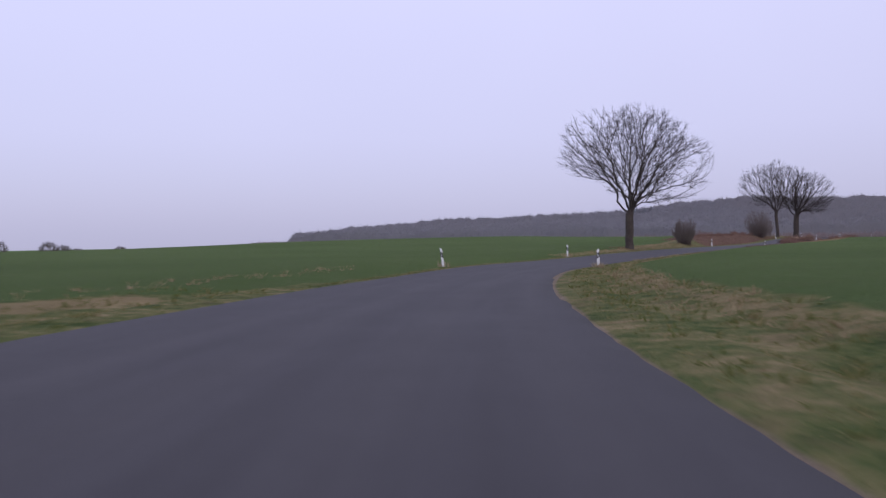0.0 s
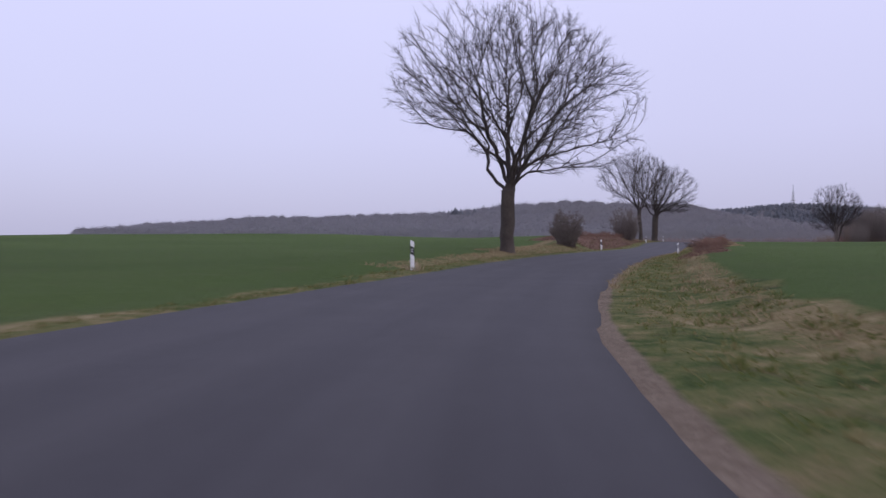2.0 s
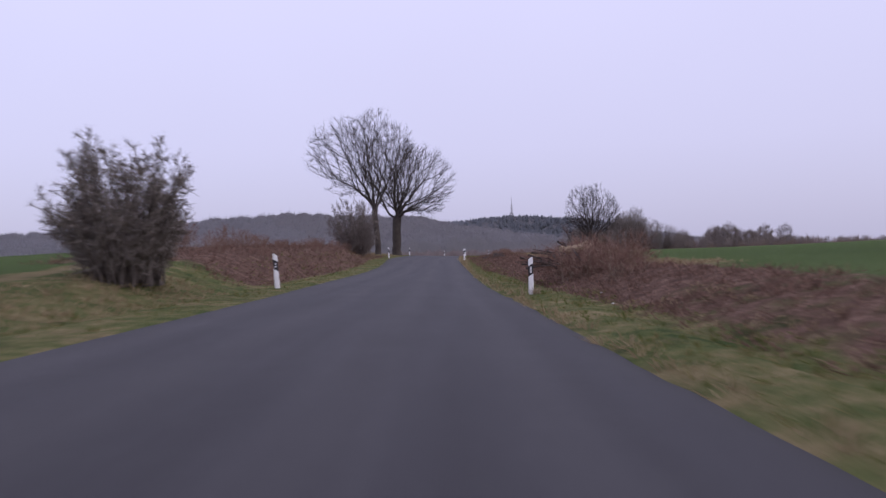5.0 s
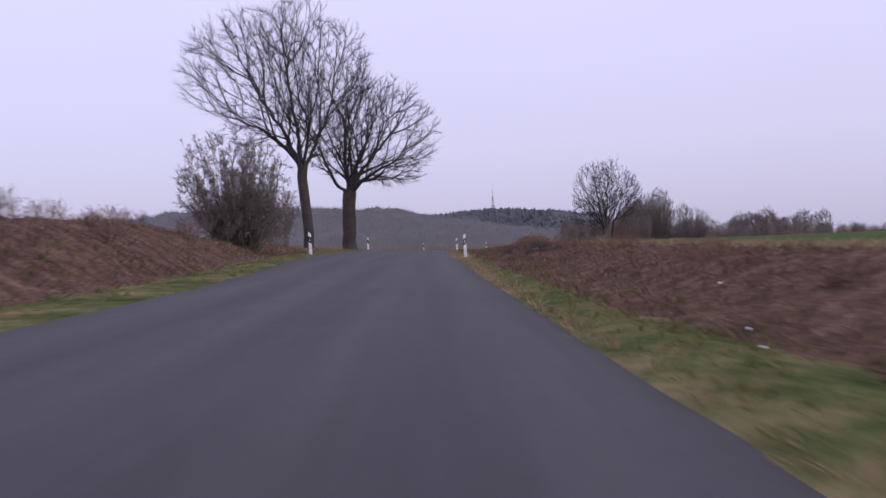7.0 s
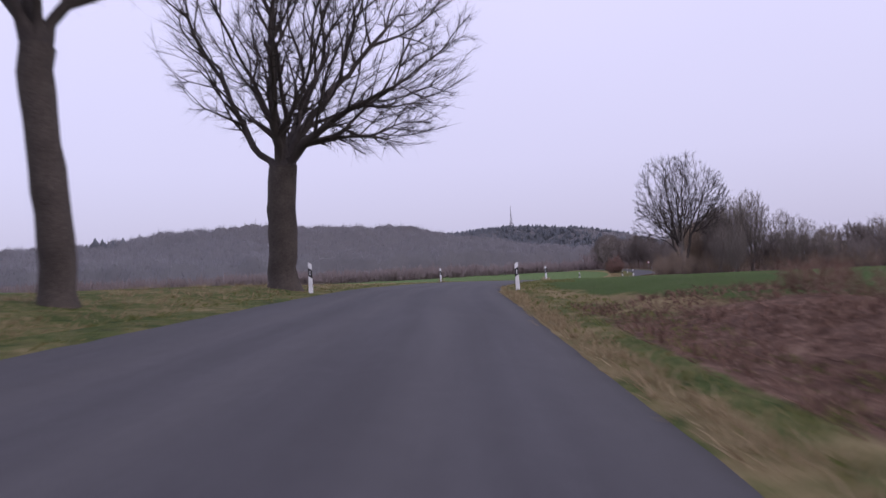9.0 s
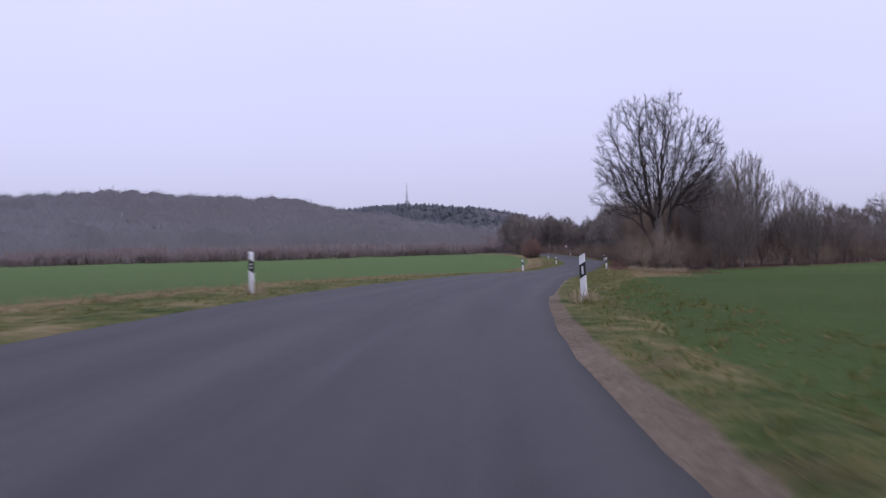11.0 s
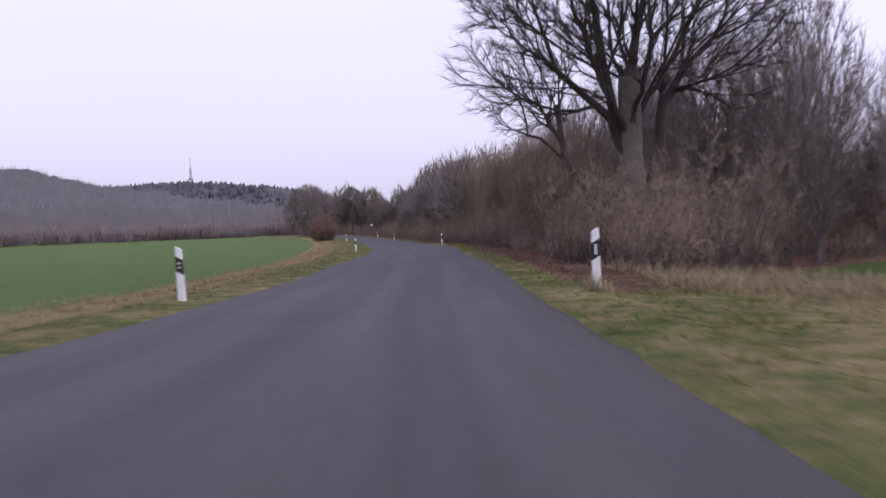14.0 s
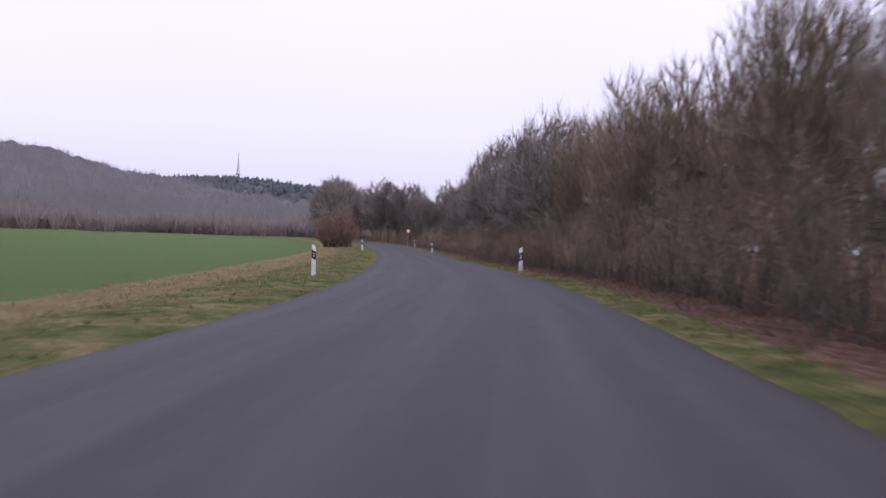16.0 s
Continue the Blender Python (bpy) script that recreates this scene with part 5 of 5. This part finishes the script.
def canopy(rng, x0, x1, mat, name, label):
    """A far bare wood: its roof of rounded crowns, closed at the foot, and fine twigs that stand up all over it."""
    step = 2.0
    gx, gy = np.arange(x0, x1 + 0.1, step), np.arange(330, 800, step)
    X, Y = (v.ravel() for v in np.meshgrid(gx, gy, indexing="ij"))
    X, Y = X + rng.uniform(-0.5, 0.5, len(X)), Y + rng.uniform(-0.5, 0.5, len(Y))
    hz = hills(X, Y)
    edge = np.array([noise.noise((a * 0.05, b * 0.05, 7)) for a, b in zip(X, Y)])
    crest = np.where(X < 340, np.interp(X, RIDGE_A[:, 0], RIDGE_A[:, 1]), np.maximum(np.interp(X, RIDGE_B[:, 0], RIDGE_B[:, 1]), 540))
    seen = (hz > 0.45) & (Y < crest + 34)
    cells = [noise.voronoi((a / 7.5, b / 7.5, 1.0)) if k else None for a, b, k in zip(X, Y, seen)]
    near = np.array([c[0][0] if c else 1.0 for c in cells])
    own = np.array([noise.noise(c[1][0] * 3.7) if c else 0.0 for c in cells])
    big = np.array([noise.noise((a * 0.02, b * 0.02, 4)) for a, b in zip(X, Y)])
    Z = np.concatenate([far_height(X[k:k + 3000], Y[k:k + 3000]) for k in range(0, len(X), 3000)])
    tall = smoothstep(0.7, 1.3, hz + 0.2 * edge)
    roof = Z - 1.0 + tall * (8.2 + 1.6 * big + 2.0 * own + 2.8 * np.maximum(0, 1 - (near / 0.62) ** 2) + rng.normal(0, 0.22, len(X)))
    n = len(gy)
    i = np.arange(len(gx) - 1)[:, None] * n + np.arange(n - 1)[None, :]
    quads = np.stack([i, i + n, i + n + 1, i + 1], -1).reshape(-1, 4)
    quads = quads[seen[quads].all(1)]
    used = np.unique(quads)
    row = np.zeros(len(X), int)
    row[used] = np.arange(len(used))
    V = np.column_stack([X, Y, roof])[used]
    spot = rng.integers(0, len(quads), 95000)
    mix = rng.dirichlet(np.ones(4), len(spot))
    root_ = (V[row[quads[spot]]] * mix[..., None]).sum(1) - (0, 0, 0.6)
    out = rng.normal(0, 0.2, (len(spot), 3)) + (0, -0.15, 1)
    V2, F2 = slivers(rng, root_, out, rng.uniform(1.0, 3.0, len(spot)), rng.uniform(0.06, 0.2, len(spot)))
    faces = row[quads].tolist() + (F2 + len(V)).tolist()
    return tagged(mesh_object(name, np.vstack([V, V2]), faces, mat, True), label, "woodland", kind="stuff")


def scrub(rng, spots, mat, name, label, count=34):
    """Low far scrub: nothing but upright twigs, spreading from each root."""
    S = np.repeat(np.array(spots), count, axis=0)
    n = len(S)
    g, r = rng.uniform(0, 2 * math.pi, n), np.sqrt(rng.random(n))
    dirs = np.column_stack([np.cos(g), np.sin(g)])
    root_ = np.column_stack([S[:, :2] + dirs * (S[:, 3] * r * 0.8)[:, None], S[:, 2] + S[:, 4] * rng.uniform(0, 0.5, n)])
    out = np.column_stack([dirs * (0.35 * r)[:, None], np.ones(n)]) + rng.normal(0, 0.15, (n, 3))
    V, F = slivers(rng, root_, out, S[:, 4] * rng.uniform(0.3, 0.6, n), S[:, 3] * rng.uniform(0.08, 0.17, n))
    return tagged(mesh_object(name, V, F.tolist(), mat), label, "woodland", kind="stuff")


def plant_hills():
    rng = np.random.default_rng(12)
    # one bare wood in two meshes, both with haze painted into the colour
    canopy(rng, 190, 720, M_WOODFAR, "hill_wood", "bare deciduous wood on the hills, haze put into its grey-brown colour")
    canopy(rng, -160, 190, M_WOODHAZED, "far_hill_wood", "bare deciduous wood on the far hill, distance haze put into its colour")
    X, Y = rng.uniform(60, 720, 18000), rng.uniform(520, 740, 18000)
    hz = hills(X, Y)
    stand_of = np.array([noise.noise((a * 0.012, b * 0.012, 3)) for a, b in zip(X, Y)])
    pine = (hz > 5.0) & (((X > 380) & (Y < np.interp(X, RIDGE_B[:, 0], RIDGE_B[:, 1]) + 20) & (stand_of > -0.15)) | ((X > 135) & (X < 185) & (Y > 535) & (stand_of > 0.2)))
    X, Y = X[pine][:2300], Y[pine][:2300]
    Z = far_height(X, Y)
    size = rng.uniform(0.8, 1.15, len(X))
    conifers(rng, [(x, y, z - 0.5, 3.5 * k, 12.0 * k) for x, y, z, k in zip(X, Y, Z, size)], M_PINEFAR, "conifer_wood", "conifers along the ridge, distance haze put into their colour")
    # scrub at the foot of the hills and far trees beyond the fields
    foot = along_line([(-40, 420), (60, 400), (160, 392), (240, 400), (300, 430), (350, 470)], 0.7)
    spots = []
    for x, y, nx, ny in foot:
        x, y = x + rng.normal(0, 5), y + rng.normal(0, 5)
        k = rng.uniform(0.5, 1.3)
        spots.append((x, y, ground_at(x, y) - 0.3, 1.0 * k, 2.9 * k))
    for x, y, nx, ny in along_line([(292, 352), (312, 374), (335, 402), (352, 440)], 1.8):
        x, y = x + rng.normal(0, 4), y + rng.normal(0, 4)
        k = rng.uniform(0.8, 1.2)
        spots.append((x, y, ground_at(x, y) - 0.3, 2.6 * k, 6.5 * k))
    for x, y, nx, ny in along_line([(300, 440), (350, 425), (410, 405), (470, 370), (540, 330)], 2.0):
        x, y = x + rng.normal(0, 8), y + rng.normal(0, 8)
        k = rng.uniform(0.8, 1.2)
        spots.append((x, y, ground_at(x, y) - 0.3, 3.0 * k, 8.0 * k))
    for _ in range(420):
        x, y = rng.uniform(200, 380), rng.uniform(400, 520)
        if hills(np.array([x]), np.array([y]))[0] < 3.0 and y > np.interp(x, [200, 300, 350, 380], [400, 425, 450, 440]):
            k = rng.uniform(0.6, 1.2)
            spots.append((x, y, ground_at(x, y) - 0.3, 2.6 * k, 6.0 * k))
    # a belt of scrub all along the wood's foot
    X, Y = rng.uniform(-160, 420, 40000), rng.uniform(330, 620, 40000)
    hz = hills(X, Y)
    belt = (hz > 0.10) & (hz < 0.5) & (Y < np.where(X < 340, np.interp(X, RIDGE_A[:, 0], RIDGE_A[:, 1]), 560) - 40)
    for x, y in list(zip(X[belt], Y[belt]))[:3000]:
        k = rng.uniform(0.5, 1.2)
        spots.append((x, y, ground_at(x, y) - 0.4, 1.5 * k, 4.6 * k))
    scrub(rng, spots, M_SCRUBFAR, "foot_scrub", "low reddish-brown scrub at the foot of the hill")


def plant_field_trees():
    """A few lone trees beyond the crest of the field."""
    src = tree("field_tree", 87, "bare round-crowned tree beyond the crest of the field", [(0, 0, -0.3), (0.05, 0, 1.0), (0, 0.1, 2.2)],
               [(2.2, (-1.0, 0.2, 3.4), (-2.0, 0.4, 4.6)), (2.2, (0.2, -0.2, 4.0), (0.3, -0.3, 6.0)), (2.0, (1.0, 0.6, 3.4), (2.0, 1.2, 4.8))],
               [(0, 0, 4.9, 3.5, 3.3, 3.2)], 0.2, 500, floor=1.4, twig_len=0.9, twig_count=9, twig_w=0.02, twig_mat=M_TWIG_SOFT, sides=3, group="lone trees beyond the field")
    rng = np.random.default_rng(17)
    for k, (x, y, top) in enumerate(((-126.7, 237.1, 3.5), (-123.0, 239.0, 3.3), (-119.3, 240.8, 2.1), (-114.1, 243.3, 1.4), (-107.8, 246.1, 2.5), (-139.1, 230.1, 5.3))):
        size = (top - ground_at(x, y)) / 8.2
        m = pose(x, y, ground_at(x, y) - 0.1, 0, 0, rng.uniform(0, 360)) @ Matrix.Diagonal((size, size, size, 1))
        if k == 0:
            src.matrix_basis = m
        else:
            copy_thing(src, m)


plant_field_trees()


plant_hills()


# ---- grass, straw and bracken ----
def blades(rng, X, Y, height, spread, count, name, mat, label, width=0.012, category="grass"):
    """Tufts of bent blades standing on the ground."""
    Z = np.concatenate([ground_height(X[k:k + 3000], Y[k:k + 3000]) for k in range(0, len(X), 3000)])
    n = len(X) * count
    bx, by, bz = np.repeat(X, count), np.repeat(Y, count), np.repeat(Z, count)
    h = np.repeat(height, count) * rng.uniform(0.5, 1.1, n)
    sp = np.repeat(spread, count)
    a = rng.uniform(0, 2 * math.pi, n)
    out = rng.uniform(0.1, 1.0, n) * sp
    root_ = np.column_stack([bx + np.cos(a) * out * 0.4, by + np.sin(a) * out * 0.4, bz - 0.03])
    tip_ = root_ + np.column_stack([np.cos(a) * out, np.sin(a) * out, h])
    mid_ = root_ * 0.45 + tip_ * 0.55 + np.column_stack([np.zeros(n), np.zeros(n), h * 0.15])
    b_ = rng.uniform(0, 2 * math.pi, n)
    o = np.column_stack([np.cos(b_), np.sin(b_), np.zeros(n)]) * (width * rng.uniform(0.6, 1.4, n))[:, None]
    V = np.stack([root_ - o, root_ + o, mid_ + o * 0.7, mid_ - o * 0.7, tip_], 1).reshape(-1, 3)
    k = np.arange(n)[:, None] * 5
    faces = [tuple(f) for f in (k + np.array([0, 1, 2, 3]))] + [tuple(f) for f in (k + np.array([3, 2, 4]))]
    return tagged(mesh_object(name, V, faces, mat), label, category, kind="stuff")


def strip(rng, s0, s1, e0, e1, count, side):
    s = rng.uniform(s0, s1, count)
    e = e0 + (e1 - e0) * rng.random(count)
    i = np.clip((s - S0).astype(int), 0, len(SS) - 1)
    d = EDGE_R[i] + e if side == "right" else EDGE_L[i] - e
    return RX[i] + TY[i] * d + TX[i] * (s - SS[i]), RY[i] - TX[i] * d + TY[i] * (s - SS[i])


def cat(*xy):
    return np.concatenate([p[0] for p in xy]), np.concatenate([p[1] for p in xy])


rng = np.random.default_rng(21)
X, Y = cat(strip(rng, -2, 15, 0.25, 3.2, 900, "right"), strip(rng, 15, 60, 0.42, 3.2, 2700, "right"), strip(rng, 60, 198, 0.12, 2.2, 6200, "right"), strip(rng, 198, 240, 0.42, 3.2, 2400, "right"),
           strip(rng, 240, 268, 0.12, 3.2, 1700, "right"), strip(rng, 268, 345, 0.12, 0.8, 1900, "right"), strip(rng, 345, 420, 0.12, 1.7, 700, "right"),
           strip(rng, -2, 20, 0.12, 3.2, 900, "left"), strip(rng, 20, 58, 0.05, 0.4, 600, "left"), strip(rng, 58, 84, 0.10, 1.4, 900, "left"), strip(rng, 84, 345, 0.12, 3.2, 7500, "left"), strip(rng, 345, 420, 0.12, 2.6, 600, "left"))
blades(rng, X, Y, rng.uniform(0.02, 0.075, len(X)) + 0.10 * rng.random(len(X)) ** 5, rng.uniform(0.08, 0.24, len(X)), 5, "verge_grass", M_GRASS, "rough green and yellowed grass of the road verges", 0.014)
X, Y = cat(strip(rng, 0, 108, 1.7, 3.3, 550, "right"), strip(rng, 64, 86, 1.4, 2.9, 350, "left"), strip(rng, 0, 36, 3.2, 5.2, 160, "left"), strip(rng, 84, 112, 1.4, 4.6, 1300, "left"), strip(rng, 236, 262, 2.6, 6.2, 420, "right"),
           strip(rng, 198, 240, 2.6, 5.0, 700, "left"), strip(rng, 240, 400, 1.9, 5.4, 2600, "left"), strip(rng, 112, 160, 4.6, 6.4, 1500, "right"), strip(rng, 148, 190, 0.05, 0.5, 500, "right"), strip(rng, 156, 200, 1.2, 6.0, 900, "left"), strip(rng, 252, 268, 3.0, 7.0, 450, "right"), strip(rng, 58, 196, 0.02, 0.3, 500, "right"))
blades(rng, X, Y, rng.uniform(0.05, 0.20, len(X)), rng.uniform(0.15, 0.38, len(X)), 6, "dry_grass", M_STRAW, "pale dry grass along the field edges")
X, Y = cat(strip(rng, 84, 106, 1.6, 4.4, 1000, "right"), strip(rng, 104, 136, 1.6, 4.9, 2100, "right"), strip(rng, 136, 158, 0.95, 4.9, 1900, "right"), strip(rng, 158, 180, 0.9, 5.2, 2200, "right"), strip(rng, 114, 172, 1.5, 8.5, 5400, "left"), strip(rng, 264, 345, 0.85, 4.2, 3900, "right"), strip(rng, 345, 420, 1.6, 4.5, 900, "right"), strip(rng, 256, 272, 4.0, 9.5, 700, "right"))
blades(rng, X, Y, rng.uniform(0.03, 0.22, len(X)), rng.uniform(0.2, 0.5, len(X)), 4, "dead_bracken", M_BRACKEN, "flattened red-brown dead bracken on the banks", 0.014, "bracken")


# ---- litter and loose pieces on the verges ----
def scrap(x, y, size, turn, mat, name, label, category):
    """A crumpled scrap."""
    rng = np.random.default_rng(int(abs(x) * 10 + abs(y)))
    bm = bmesh.new()
    bmesh.ops.create_icosphere(bm, subdivisions=2, radius=1.0)
    for v in bm.verts:
        v.co = Vector((v.co.x * size * rng.uniform(0.7, 1.2), v.co.y * size * 0.5 * rng.uniform(0.7, 1.2), v.co.z * size * 0.4 * rng.uniform(0.5, 1.3)))
    me = bpy.data.meshes.new(name)
    bm.to_mesh(me)
    bm.free()
    me.materials.append(mat)
    ob = new(name, me)
    tagged(ob, label, category)
    ob.matrix_basis = pose(x, y, ground_at(x, y) + size * 0.12, rng.normal(0, 12), rng.normal(0, 12), turn)


for k, (s, d, size) in enumerate(((139.0, 4.3, 0.06), (136.0, 3.4, 0.045), (135.2, 3.1, 0.04), (160.5, 4.6, 0.09), (163.0, 5.2, 0.07), (108.5, 3.6, 0.07), (111.0, 4.0, 0.07), (7.0, -9.3, 0.16))):
    x, y = beside(s, d)
    scrap(x, y, size, 40 * k, M_WHITE, "litter", "crumpled pale litter lying in the verge", "litter")
for k, (s, d, size) in enumerate(((158.0, 4.4, 0.30), (158.5, 4.7, 0.22), (157.4, 4.8, 0.2), (159.0, 4.3, 0.25), (156.6, 4.6, 0.18), (159.6, 4.6, 0.2), (158.3, 4.1, 0.16), (160.4, 4.5, 0.2))):
    x, y = beside(s, d)
    scrap(x, y, size, 65 * k, M_SOIL, "soil_clod", "dark clod of dug soil on the bank", "soil")


def dead_branch(x, y, turn, size):
    rng = np.random.default_rng(33)
    L = lines_to(rng, np.array([[-0.7, 0, 0.06], [0.1, 0.02, 0.08]]), np.array([[0.7, 0.1, 0.10], [0.55, 0.4, 0.2]]), 0.1, 4)
    v, f = rods(L, 0.035, 0.015, 6)
    ob = tagged(mesh_object("dead_branch", v, f, M_CUT, True), "pale dead branch lying at the wood's edge", "branch")
    ob.matrix_basis = pose(x, y, ground_at(x, y), 0, 0, turn) @ Matrix.Diagonal((size, size, size, 1))


dead_branch(*beside(272.5, 5.2), 60, 0.6)
dead_branch(*beside(269.5, 2.35), 100, 0.35)


# tall tufts left standing round the posts
def post_tufts():
    rng = np.random.default_rng(34)
    spots = [(7.74, 38.58, 46), (-0.61, 39.4, 14), (103.65, 180.27, 22), (9.87, 61.37, 10), (143.96, 207.89, 14), (185.11, 237.02, 14), (42.93, 99.57, 12), (99.63, 187.13, 14), (70.66, 141.20, 14)]
    X = np.concatenate([px + rng.normal(0, 0.16, k) for px, py, k in spots])
    Y = np.concatenate([py + rng.normal(0, 0.16, k) for px, py, k in spots])
    blades(rng, X, Y, rng.uniform(0.14, 0.42, len(X)), rng.uniform(0.08, 0.28, len(X)), 7, "post_tufts", M_TUFT, "dry grass tufts left standing round the marker posts")


def corner_grass():
    """Tall bleached grass at the wood's corner."""
    rng = np.random.default_rng(35)
    s, d = rng.uniform(264.5, 273.0, 330), rng.uniform(4.8, 9.6, 330)
    XY = np.array([beside(a, b_) for a, b_ in zip(s, d)])
    blades(rng, XY[:, 0], XY[:, 1], rng.uniform(0.12, 0.5, 330), rng.uniform(0.12, 0.4, 330), 9, "corner_grass", M_TUFT, "tall bleached dry grass at the wood's corner")


post_tufts()
corner_grass()
